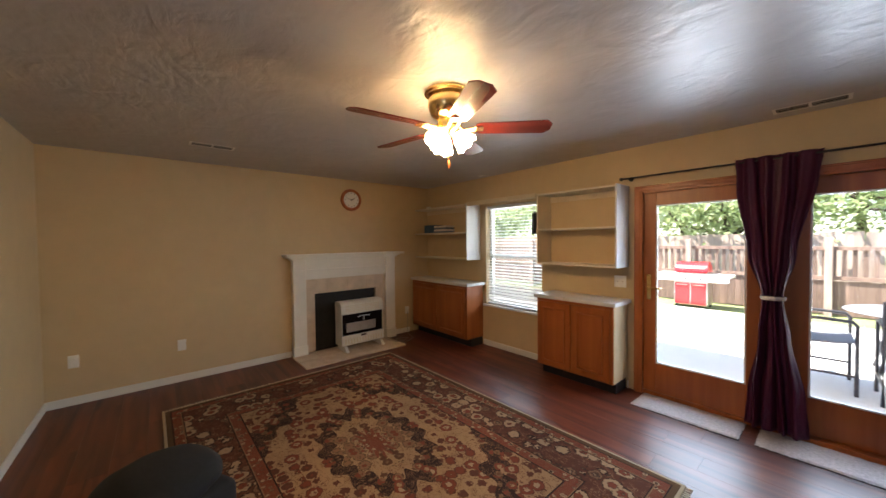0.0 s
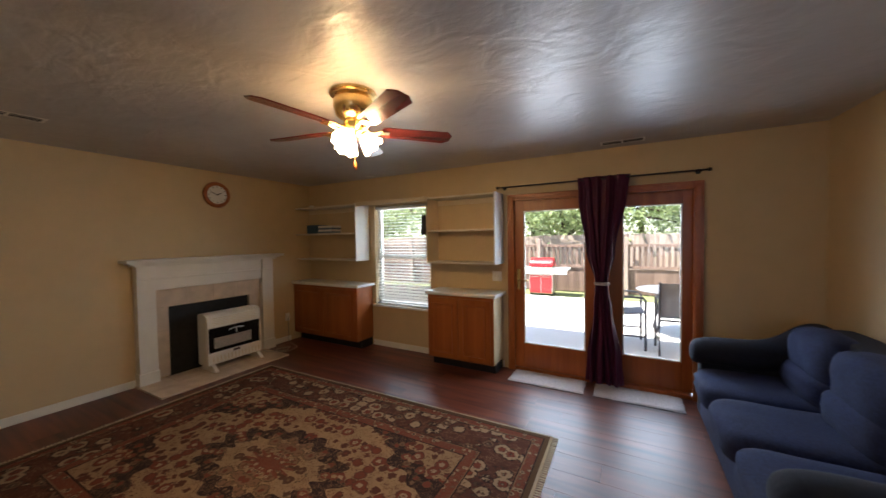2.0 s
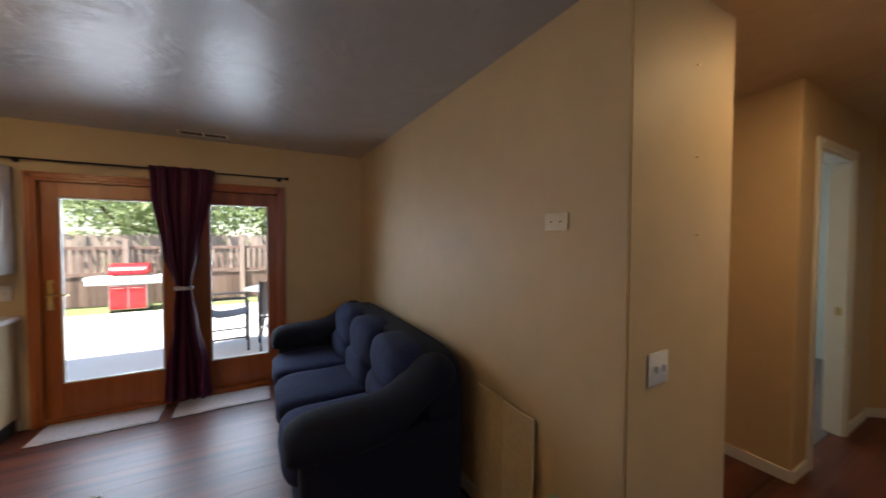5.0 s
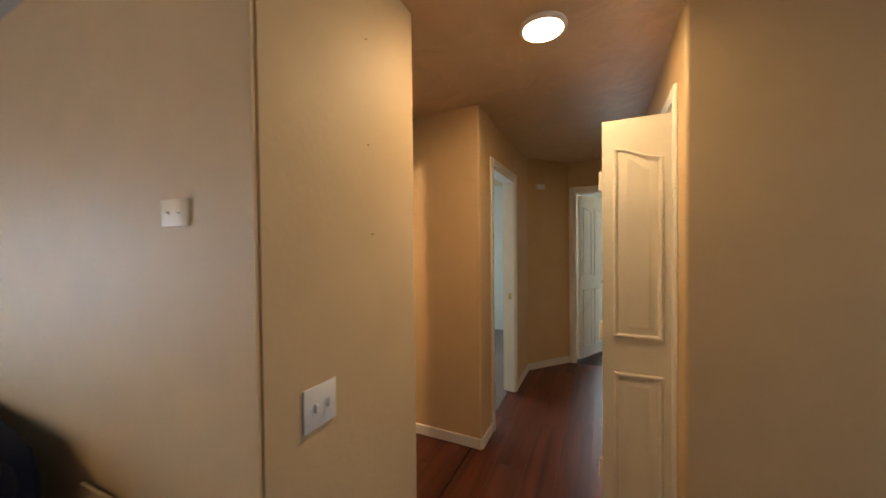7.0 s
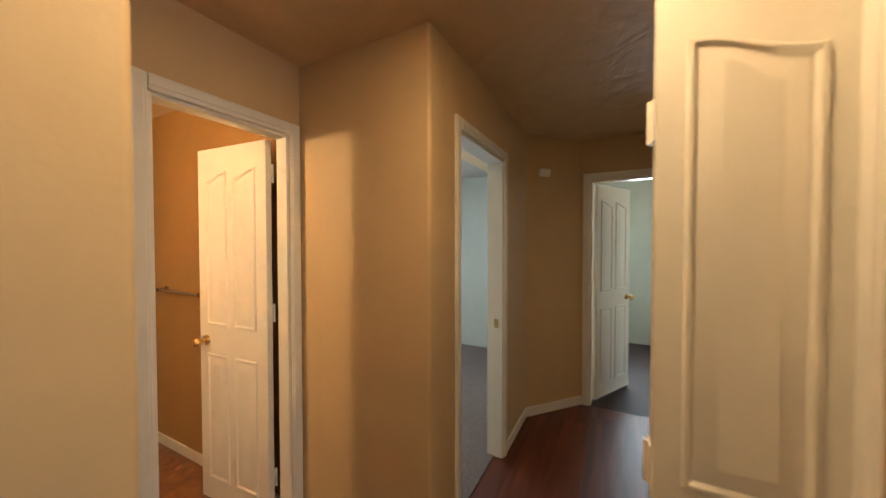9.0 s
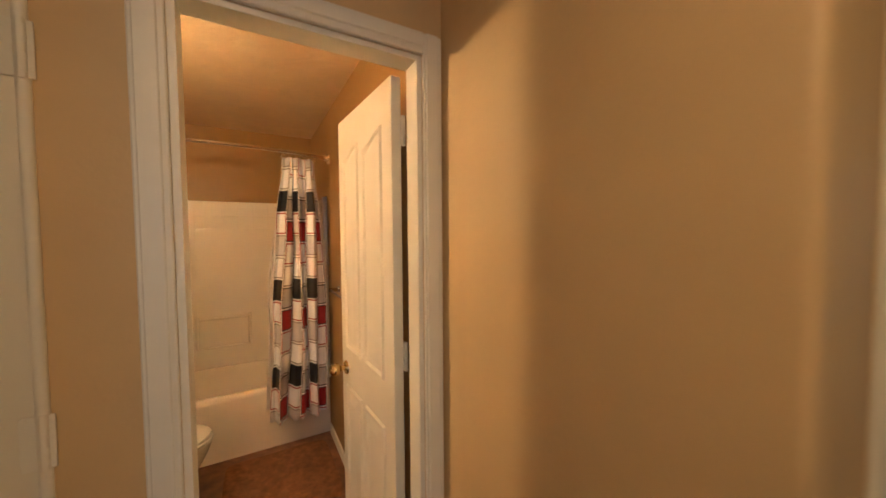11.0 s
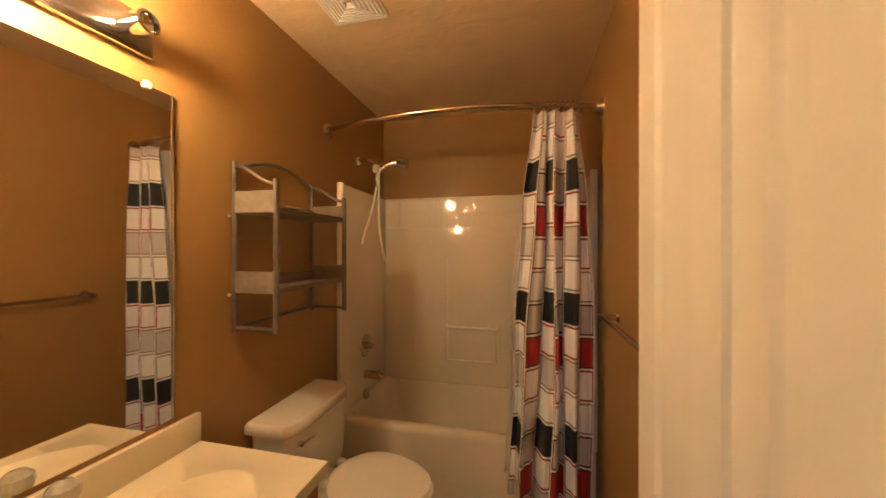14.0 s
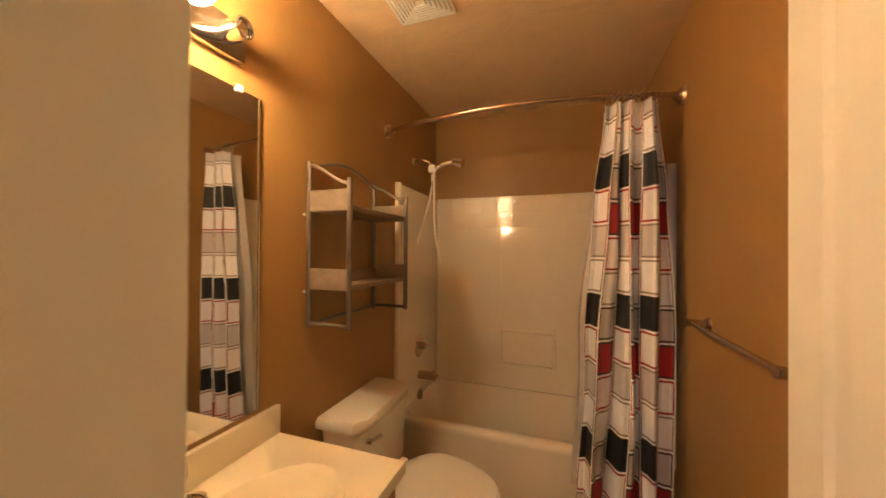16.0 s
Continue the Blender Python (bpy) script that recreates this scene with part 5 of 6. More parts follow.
# curved curtain rod, rings and curtain
RY0, RZ0, BOW = -0.56, 2.07, 0.13


def rod_y(x):
    u = (x - BX0) / (BX1 - BX0)
    return RY0 - BOW * 4 * u * (1 - u)


cr = thing("shower_rod", "curved brushed nickel shower curtain rod", "curtain rod")
part("pole", tube(B(), [(BX0 + (BX1 - BX0) * k / 32, rod_y(BX0 + (BX1 - BX0) * k / 32), RZ0) for k in range(33)], 0.0115, 14), M_NICKEL, cr, "", True)
for x, s in ((BX0, 1), (BX1, -1)):
    b = cyl(B(), (x, RY0, RZ0), (x + s * 0.012, RY0, RZ0), 0.042, 0.036, 26)
    cyl(b, (x + s * 0.012, RY0, RZ0), (x + s * 0.035, RY0, RZ0), 0.022, 0.018, 20)
    part("flange", b, M_NICKEL, cr, "", True)


def curtain_mat():
    """Printed cloth: blocks of white, grey, black and red with thin outlines."""
    m, n, l, bs = nmat("shower_curtain_print")
    uv = n.new("ShaderNodeUVMap")
    sp = n.new("ShaderNodeSeparateXYZ")
    l.new(uv.outputs[0], sp.inputs[0])

    def op(o, a, c=0.0):
        q = n.new("ShaderNodeMath")
        q.operation = o
        for k, v in enumerate((a, c)):
            if isinstance(v, (int, float)):
                q.inputs[k].default_value = v
            else:
                l.new(v, q.inputs[k])
        return q.outputs[0]

    col = op("MULTIPLY", sp.outputs[0], 6.0)
    ci = op("FLOOR", col)
    row = op("ADD", op("ADD", op("MULTIPLY", sp.outputs[1], 12.0), 0.45), op("MULTIPLY", op("MODULO", ci, 2.0), 0.37))
    ri = op("FLOOR", row)
    fu, fv_ = op("FRACT", col), op("FRACT", row)
    k = op("ADD", op("MODULO", op("ADD", ri, 0.0), 4.0), op("MULTIPLY", op("MODULO", ci, 2.0), 4.0))
    W_ = (0.90, 0.90, 0.94)
    r = ramp(n, [(0.0, (0.60, 0.58, 0.60)), (0.125, W_), (0.25, (0.018, 0.018, 0.022)), (0.375, W_), (0.5, W_), (0.625, (0.40, 0.02, 0.03)), (0.75, (0.58, 0.55, 0.56)), (0.875, W_)], "CONSTANT")
    l.new(op("DIVIDE", op("ADD", k, 0.3), 8.0), r.inputs[0])
    edge = op("MINIMUM", op("MINIMUM", op("MULTIPLY", fu, 1.0), op("SUBTRACT", 1.0, fu)), op("MINIMUM", fv_, op("SUBTRACT", 1.0, fv_)))
    white = op("LESS_THAN", edge, 0.03)
    band = op("MULTIPLY", op("LESS_THAN", edge, 0.085), op("GREATER_THAN", edge, 0.03))
    line = ramp(n, [(0.0, (0.30, 0.26, 0.26)), (0.125, (0.36, 0.02, 0.03)), (0.25, (0.02, 0.02, 0.02)), (0.375, (0.33, 0.30, 0.29)), (0.5, (0.36, 0.02, 0.03)), (0.625, (0.05, 0.04, 0.04)), (0.75, (0.05, 0.04, 0.04)), (0.875, (0.33, 0.30, 0.29))], "CONSTANT")
    l.new(op("DIVIDE", op("ADD", k, 0.3), 8.0), line.inputs[0])
    m1 = n.new("ShaderNodeMixRGB")
    l.new(band, m1.inputs[0])
    l.new(r.outputs[0], m1.inputs[1])
    l.new(line.outputs[0], m1.inputs[2])
    m2 = n.new("ShaderNodeMixRGB")
    l.new(white, m2.inputs[0])
    l.new(m1.outputs[0], m2.inputs[1])
    m2.inputs[2].default_value = (0.88, 0.87, 0.89, 1)
    l.new(m2.outputs[0], bs.inputs["Base Color"])
    bs.inputs["Roughness"].default_value = 0.6
    wv = n.new("ShaderNodeTexNoise")
    wv.inputs["Scale"].default_value = 260
    bp = n.new("ShaderNodeBump")
    bp.inputs["Strength"].default_value, bp.inputs["Distance"].default_value = 0.2, 0.001
    l.new(wv.outputs[0], bp.inputs["Height"])
    l.new(bp.outputs[0], bs.inputs["Normal"])
    return m


def hang(name, parent, material, zs, cen, half, dep, folds, y0, nu, label="", phase=0.0):
    o = part(name, drape(B(), zs, cen, half, dep, folds, y0, nu, phase), material, parent, label, True)
    lay_ = o.data.uv_layers.new(name="UVMap")
    for lp in o.data.loops:
        i = lp.vertex_index
        lay_.data[lp.index].uv = ((i % (nu + 1)) / nu, (zs[i // (nu + 1)] - zs[-1]) / (zs[0] - zs[-1]))
    md = o.modifiers.new("thick", "SOLIDIFY")
    md.thickness = 0.002
    return o


sc = thing("shower_curtain", "shower curtain printed with white, grey, black and red blocks", "shower curtain")
zs = [2.03 - 1.76 * k / 60 for k in range(61)]
hang("cloth", sc, curtain_mat(), zs, lerp([(2.04, 1.565), (1.5, 1.56), (0.9, 1.55), (0.25, 1.53)]), lerp([(2.04, 0.10), (1.6, 0.135), (1.0, 0.165), (0.25, 0.19)]),
     lerp([(2.04, 0.030), (1.2, 0.042), (0.25, 0.052)]), 3.4, -0.655, 150, "", 0.6)
M_LINER = surf("liner_vinyl", (0.86, 0.80, 0.78), 0.3, grain=6, amount=0.03)
M_LINER.node_tree.nodes["Principled BSDF"].inputs["Transmission Weight"].default_value = 0.35
zl = [2.03 - 1.70 * k / 40 for k in range(41)]
hang("liner", sc, M_LINER, zl, lerp([(2.04, 1.57), (1.0, 1.535), (0.3, 1.52)]), lerp([(2.04, 0.10), (1.0, 0.175), (0.3, 0.195)]), lerp([(2.04, 0.02), (0.3, 0.032)]), 6, -0.575, 110, "pale translucent liner")
for k in range(11):
    x = 1.46 + k * 0.022
    b = B()
    pts = [(x + 0.004 * math.sin(a), rod_y(x) + 0.022 * math.cos(a), RZ0 - 0.012 + 0.03 * math.sin(a)) for a in (2 * math.pi * q / 16 for q in range(17))]
    part("curtain_ring", tube(b, pts, 0.0022, 6), M_CHROME, sc, "", True)

# toilet
to = thing("toilet", "cream porcelain toilet with closed lid", "toilet")
ty = -0.91
b = B()
skin(b, [rrect(b, 0.475, ty, hx_, hy_, 0.03, z) for hx_, hy_, z in ((0.075, 0.185, 0.385), (0.085, 0.205, 0.43), (0.092, 0.222, 0.70))], True, True)
part("tank", b, M_PORCELAIN, to, "", True)
b = B()
pts = []
for x, y in ((0.378, -0.235), (0.545, -0.235), (0.585, -0.18), (0.585, 0.18), (0.545, 0.235), (0.378, 0.235)):
    pts.append((x, ty + y))
lv = [[b.verts.new((0.475 + (x - 0.475) * s, ty + (y - ty) * s, z)) for x, y in pts] for s, z in ((0.965, 0.70), (1.0, 0.705), (1.0, 0.735), (0.955, 0.748))]
skin(b, lv, True, True)
part("tank_lid", b, M_PORCELAIN, to, "", True)
b = cyl(B(), (0.567, ty - 0.165, 0.655), (0.585, ty - 0.165, 0.655), 0.012, None, 12)
cyl(b, (0.583, ty - 0.17, 0.655), (0.590, ty - 0.095, 0.645), 0.007, 0.009, 12)
part("flush_lever", b, M_CHROME, to, "chrome lever", True)


def egg(bm, cx, cy, a, c, z, n=40, back=0.55):
    """An egg-shaped ring, its long end towards +x."""
    out = []
    for k in range(n):
        t = 2 * math.pi * k / n
        x = math.cos(t)
        out.append(bm.verts.new((cx + a * x * (1.0 if x > 0 else back), cy + c * math.sin(t) * (1 - 0.10 * max(0, x)), z)))
    return out


b = B()
skin(b, [egg(b, cx_, ty, a_, c_, z) for cx_, a_, c_, z in ((0.74, 0.20, 0.10, 0.0), (0.74, 0.19, 0.095, 0.12), (0.76, 0.21, 0.12, 0.22), (0.785, 0.255, 0.17, 0.35), (0.79, 0.27, 0.182, 0.405), (0.79, 0.27, 0.182, 0.415))], True, True)
part("bowl", b, M_PORCELAIN, to, "", True)
part("bowl_neck", box(B(), 0.40, 0.72, ty - 0.10, ty + 0.10, 0.15, 0.41, 0.03, 3), M_PORCELAIN, to, "", True)
b = B()
skin(b, [egg(b, 0.79, ty, 0.275 - i, 0.187 - i, z) for i, z in ((0.006, 0.417), (0.0, 0.423), (0.0, 0.430), (0.005, 0.435))], True, True)
part("seat", b, M_PORCELAIN, to, "", True)
b = B()
skin(b, [egg(b, 0.785, ty, 0.272 - i, 0.185 - i, z, 40, 0.62) for i, z in ((0.006, 0.438), (0.0, 0.443), (0.002, 0.450), (0.02, 0.456), (0.08, 0.460))], True, True)
part("lid", b, M_PORCELAIN, to, "", True)
for y in (-0.07, 0.07):
    part("seat_hinge", cushion(B(), (0.615, ty + y, 0.445), (0.04, 0.035, 0.03), 4, 5), M_PORCELAIN, to, "", True)

# vanity
va = thing("vanity_cabinet", "orange oak bathroom vanity cabinet", "cabinet")
part("body", box(B(), BX0 + 0.001, 0.79, BY1 + 0.012, -1.36, 0.09, 0.62, 0.002), M_OAK, va)
part("side_panel", box(B(), BX0 + 0.001, 0.81, -1.36, -1.34, 0.09, 0.755, 0.002), M_OAK, va)
part("face_frame", box(B(), 0.79, 0.81, BY1 + 0.012, -1.36, 0.09, 0.755, 0.002), M_OAK, va)
# painted near black for the shade below the vanity
part("toe_kick", box(B(), BX0 + 0.001, 0.75, BY1 + 0.02, -1.33, 0.0, 0.09), M_NEARBLACK, va)
for y0, y1 in ((-2.06, -1.71), (-1.69, -1.34)):
    dr = part("door", box(B(), 0.81, 0.828, y0, y1, 0.12, 0.60, 0.003), M_OAK, va)
    r = part("door_panel", relief(y1 - y0 - 0.1, 0.38, 0, 2), M_OAK, dr, "", True)
    r.matrix_basis = pose(0.828, y0 + 0.05, 0.17, 0, 0, 90)
part("drawer_front", box(B(), 0.81, 0.828, -2.06, -1.34, 0.625, 0.735, 0.003), M_OAK, va)
vt = thing("washbasin", "cream cultured marble vanity top with oval basin", "vanity top")
x0, x1, y0, y1, zt = BX0 + 0.001, 0.858, BY1 + 0.004, -1.335, 0.79
sx, sy = 0.635, -1.71
b = B()
N = 64


def onrect(a):
    c, s = math.cos(a), math.sin(a)
    k = min(((x1 - sx) if c > 0 else (x0 - sx)) / c if abs(c) > 1e-6 else 9, ((y1 - sy) if s > 0 else (y0 - sy)) / s if abs(s) > 1e-6 else 9)
    return sx + k * c, sy + k * s


angs = [2 * math.pi * k / N for k in range(N)]
for cxr, cyr in ((x0, y0), (x1, y0), (x1, y1), (x0, y1)):
    a = math.atan2(cyr - sy, cxr - sx) % (2 * math.pi)
    i = min(range(N), key=lambda q: abs(angs[q] - a))
    angs[i] = a
rect = [onrect(a) for a in angs]
L0 = [b.verts.new((x, y, zt - 0.034)) for x, y in rect]
L1 = [b.verts.new((x, y, zt - 0.004)) for x, y in rect]
L2 = [b.verts.new((sx + (x - sx) * 0.992, sy + (y - sy) * 0.996, zt)) for x, y in rect]
ell = [(0.182, 0.285, zt), (0.178, 0.279, zt + 0.004), (0.168, 0.266, zt + 0.004), (0.160, 0.256, zt - 0.004), (0.148, 0.238, zt - 0.018), (0.125, 0.20, zt - 0.075), (0.07, 0.12, zt - 0.125), (0.02, 0.025, zt - 0.135)]
skin(b, [L0, L1, L2] + [[b.verts.new((sx + 0.01 + e[0] * math.cos(a), sy + e[1] * math.sin(a), e[2])) for a in angs] for e in ell])
part("top", b, M_COUNTER, vt, "", True)
part("backsplash", box(B(), BX0 + 0.001, BX0 + 0.022, y0, y1, zt, 0.885, 0.004, 2), M_COUNTER, vt, "", True)
part("drain", cyl(B(), (sx + 0.01, sy, zt - 0.134), (sx + 0.01, sy, zt - 0.129), 0.02, 0.018, 20), M_CHROME, vt, "chrome drain", True)
M_KNOB = surf("knob_acrylic", (0.85, 0.83, 0.78), 0.08, grain=30, amount=0.1, bump=0.0, coat=0.5)
M_KNOB.node_tree.nodes["Principled BSDF"].inputs["Transmission Weight"].default_value = 0.6
fa = thing("faucet", "chrome basin faucet with clear acrylic knob", "faucet", pose(0.455, -1.71, zt))
b = B()
skin(b, [rrect(b, 0, 0, 0.03, 0.07, 0.028, z) for z in (0.0, 0.02)] + [rrect(b, 0, 0, 0.024, 0.05, 0.022, 0.032)])
part("base", b, M_CHROME, fa, "", True)
b = tube(B(), [(0.0, 0, 0.02), (0.03, 0, 0.055), (0.08, 0, 0.062), (0.115, 0, 0.050)], 0.016, 14)
part("spout", b, M_CHROME, fa, "", True)
part("stem", cyl(B(), (0, 0, 0.03), (-0.004, 0, 0.075), 0.012, 0.010, 14), M_CHROME, fa, "", True)
b = lathe(B(), [(0.012, 0.07), (0.024, 0.078), (0.03, 0.095), (0.028, 0.115), (0.018, 0.126), (0.004, 0.128)], (-0.004, 0, 0), 10)
part("knob", b, M_KNOB, fa, "clear faceted acrylic knob")

mi = thing("mirror", "large frameless wall mirror over the vanity", "mirror")
part("glass", box(B(), BX0 + 0.0005, BX0 + 0.006, BY1 + 0.03, -1.42, 0.90, 1.885), M_MIRROR, mi)
part("edge_strip", box(B(), BX0 + 0.0005, BX0 + 0.009, -1.42, -1.412, 0.90, 1.885, 0.001), M_CHROME, mi, "chrome edge strip")
for y in (-1.49, -1.95):
    part("clip", cushion(B(), (BX0 + 0.009, y, 1.885), (0.012, 0.022, 0.022), 4, 5), M_WHITEPLASTIC, mi, "clear plastic clip", True)
lt = thing("vanity_light", "chrome vanity light bar with round bulbs lit", "wall light")
part("bar", box(B(), BX0, BX0 + 0.025, BY1 + 0.005, -1.485, 1.955, 2.065, 0.003, 2), M_CHROME, lt, "", True)
for k, y in enumerate((-1.55, -1.705, -1.86, -2.015)):
    b = lathe(B(), [(0.030, 0.0), (0.030, 0.075), (0.024, 0.077), (0.022, 0.06), (0.001, 0.05)], (0, 0, 0), 22)
    o = part("socket", b, M_CHROME, lt, "", True)
    o.matrix_basis = pose(BX0 + 0.025, y, 2.01, 0, 90, 0)
    if k == 1:
        b = B()
        bmesh.ops.create_uvsphere(b, u_segments=20, v_segments=14, radius=0.045)
        u = part("bulb", b, M_BULB, o, "lit round bulb", True)
        u.location = (0, 0, 0.105)

# wall rack
rk = thing("wall_rack", "grey metal two-tier wall rack with wood-look trays", "rack")
M_RACK = surf("rack_metal", (0.20, 0.17, 0.15), 0.4, 0.6, grain=30, amount=0.15)
M_TRAY = wood("grey_tray_wood", (0.15, 0.11, 0.08), (0.27, 0.21, 0.155), 0.6, 1, 5)
ry0, ry1, rx0, rx1 = -1.197, -0.727, BX0 + 0.006, 0.565
for y in (ry0, ry1):
    part("back_post", cyl(B(), (rx0 + 0.008, y, 1.112), (rx0 + 0.008, y, 1.74), 0.0105, None, 12), M_RACK, rk, "", True)
    part("front_post", cyl(B(), (rx1, y, 1.118), (rx1, y, 1.668), 0.0105, None, 12), M_RACK, rk, "", True)
    part("side_curve", tube(B(), [(rx0 + 0.008 + (rx1 - rx0 - 0.008) * k / 10, y, 1.725 - 0.075 * (0.5 - 0.5 * math.cos(math.pi * k / 10))) for k in range(11)], 0.007, 10), M_RACK, rk, "", True)
    part("side_rail", cyl(B(), (rx0 + 0.008, y, 1.13), (rx1, y, 1.13), 0.007, None, 10), M_RACK, rk, "", True)
    for z in (1.257, 1.549):
        part("tray_side", box(B(), rx0 + 0.014, rx1 - 0.008, y - 0.006, y + 0.006, z, z + 0.08, 0.002), M_TRAY, rk)
part("back_arch", tube(B(), [(rx0 + 0.008, ry0 + (ry1 - ry0) * k / 14, 1.715 + 0.06 * math.sin(math.pi * k / 14)) for k in range(15)], 0.007, 10), M_RACK, rk, "", True)
part("front_rail", cyl(B(), (rx0 + 0.02, ry0, 1.13), (rx0 + 0.02, ry1, 1.13), 0.007, None, 10), M_RACK, rk, "", True)
for z in (1.257, 1.549):
    part("tray_base", box(B(), rx0 + 0.012, rx1 - 0.004, ry0 + 0.006, ry1 - 0.006, z, z + 0.010, 0.002), M_TRAY, rk)
    part("tray_back", box(B(), rx0 + 0.014, rx0 + 0.024, ry0 + 0.006, ry1 - 0.006, z + 0.010, z + 0.06, 0.002), M_TRAY, rk)
    part("tray_front", box(B(), rx1 - 0.010, rx1 - 0.002, ry0 + 0.006, ry1 - 0.006, z + 0.010, z + 0.022, 0.002), M_TRAY, rk)
for z in (1.25, 1.54):
    part("screw", cyl(B(), (BX0, ry0 - 0.012, z), (BX0 + 0.006, ry0 - 0.012, z), 0.006, None, 10), M_WHITEPLASTIC, rk)

# towel bar
tb = thing("towel_bar", "brushed nickel towel bar on the wall", "towel bar")
part("bar", cyl(B(), (BX1 - 0.055, -0.80, 1.155), (BX1 - 0.055, -1.36, 1.155), 0.009, None, 14), M_NICKEL, tb, "", True)
for y in (-0.82, -1.34):
    b = cyl(B(), (BX1, y, 1.155), (BX1 - 0.008, y, 1.155), 0.024, 0.02, 20)
    cyl(b, (BX1 - 0.008, y, 1.155), (BX1 - 0.066, y, 1.155), 0.012, 0.014, 14)
    part("post", b, M_NICKEL, tb, "", True)

# exhaust vent
ev = thing("exhaust_vent", "white square ceiling exhaust vent grille", "vent", pose(0.755, -1.03, H - 0.001))
for k in range(7):
    a = 0.122 - k * 0.016
    b = B()
    for q in ((-a, a, -a, -a + 0.009), (-a, a, a - 0.009, a), (-a, -a + 0.009, -a + 0.009, a - 0.009), (a - 0.009, a, -a + 0.009, a - 0.009)):
        box(b, *q, -0.014 - k * 0.002, -0.003, 0.001)
    part("louvre", b, M_WHITEPLASTIC, ev)
part("housing", box(B(), -0.120, 0.120, -0.120, 0.120, -0.003, 0.0), M_SHELF, ev)

bm_ = thing("bath_mat", "brown plush bath mat before the tub", "mat", pose(1.40, -0.86, 0.004))
part("plush_top", cushion(B(), (0, 0, 0.006), (0.62, 0.62, 0.018), 12, 12, 0.02), surf("mat_brown", (0.27, 0.12, 0.055), 0.95, grain=30, amount=0.3, bump=0.9, bump_scale=120, distance=0.006), bm_, "", True)

# doors of bathroom and hall closet
casing("x", BD0, BD1, 2.03, BY0, -1)
casing("x", BD0, BD1, 2.03, BY1, 1)
jamb("x", BD0, BD1, 2.03, BY0, BY1)
COLS = [(0.075, 0.255), (0.305, 0.485)]
ROWS = [(1.02, 1.88, 0.04), (0.14, 0.86, 0.0)]
door_leaf("door_2", 0.555, 2.012, COLS, ROWS, "cream moulded panel bathroom door standing open", pose(1.692, -2.106, 0, 0, 0, 93.7), hinges=(0.25, 1.12, 1.845), thing_kind="structure")
d = door_leaf("door_3", 0.615, 2.02, [(0.08, 0.285), (0.335, 0.54)], ROWS, "closed tan painted closet door", pose(0.31, BY0 - 0.004, 0), M_DOORW, False, both=False, thing_kind="structure")
for z in (0.28, 1.142, 1.845):
    b = box(B(), 0.59, 0.637, -0.004, -0.001, z - 0.05, z + 0.05, 0.001)
    for s in (-0.025, 0.025):
        box(b, 0.617, 0.629, -0.012, -0.004, z + s - 0.018, z + s + 0.018, 0.003)
    cyl(b, (0.622, -0.007, z - 0.052), (0.622, -0.007, z + 0.052), 0.006, None, 10)
    part("hinge", b, M_TRIM, d, "painted butt hinge", True)
b = cyl(B(), (0.93, BY0 - 0.003, 0.0), (0.93, BY0 - 0.003, 2.05), 0.010, None, 12)
setting("trim", b, M_TRIM, "rounded painted stop strip beside the closet door", "trim", True)

# ---- hall ----
casing("x", EX0, EX1, 2.04, OY, -1)
jamb("x", EX0, EX1, 2.04, OY, OY + 0.11)
sp = thing("strike_plate", "small brass strike plate on the door jamb", "strike plate")
part("plate", box(B(), EX1 - 0.0185, EX1 - 0.016, OY + 0.03, OY + 0.06, 0.90, 0.96, 0.001), M_BRASS, sp)
casing("y", GY0, GY1, 2.04, AX, -1)
jamb("y", GY0, GY1, 2.04, AX, AX + 0.11)
door_leaf("door_4", 0.60, 2.02, [(0.075, 0.27), (0.33, 0.525)], ROWS, "white panel door standing open at the hall's end", pose(AX + 0.115, GY1 - 0.045, 0, 0, 0, -28), hinges=(0.25, 1.05, 1.82), thing_kind="structure")
casing("x", KX0, KX1, 2.07, CY, 1)
jamb("x", KX0, KX1, 2.07, CY - 0.11, CY)


def bifold(m, label):
    d = thing("bifold_door", label, "door", m)
    for k, (x, y) in enumerate(((0.0, 0.0), (0.0, 0.046))):
        lf = part("leaf", box(B(), 0, 0.305, y, y + 0.034, 0.012, 2.03, 0.002), M_DOORW, d)
        for s, yy in ((1, y), (-1, y + 0.034)):
            for z0, z1, ar in ((0.985, 1.895, 0.055), (0.12, 0.815, 0.0)):
                o = part("door_panel", relief(0.205, z1 - z0, ar, 10, s), M_DOORW, lf, "", True)
                o.location = (0.05, yy, z0)
    for z in (0.3, 1.0, 1.75):
        part("hinge", cyl(box(B(), -0.006, -0.0005, 0.016, 0.066, z - 0.045, z + 0.045, 0.001), (-0.007, 0.041, z - 0.046), (-0.007, 0.041, z + 0.046), 0.008, None, 12), M_TRIM, d, "painted butt hinge")
    return d


bifold(pose(1.385, CY + 0.297, 0, 0, 0, -90), "cream moulded bifold closet door folded open")
dm = thing("ceiling_light", "frosted glass dome ceiling light, lit", "ceiling light", pose(1.10, -3.54, 0))
part("base", lathe(B(), [(0.02, H - 0.001), (0.10, H - 0.001), (0.102, H - 0.012), (0.09, H - 0.02)], (0, 0, 0), 36), M_WHITEPLASTIC, dm, "", True)
part("dome", lathe(B(), [(0.086, H - 0.018), (0.082, H - 0.022), (0.06, H - 0.026), (0.03, H - 0.028), (0.001, H - 0.028)], (0, 0, 0), 36), M_DOME, dm, "lit frosted dome", True)
dn = math.degrees(math.atan2(-0.76, -0.65)) + 90
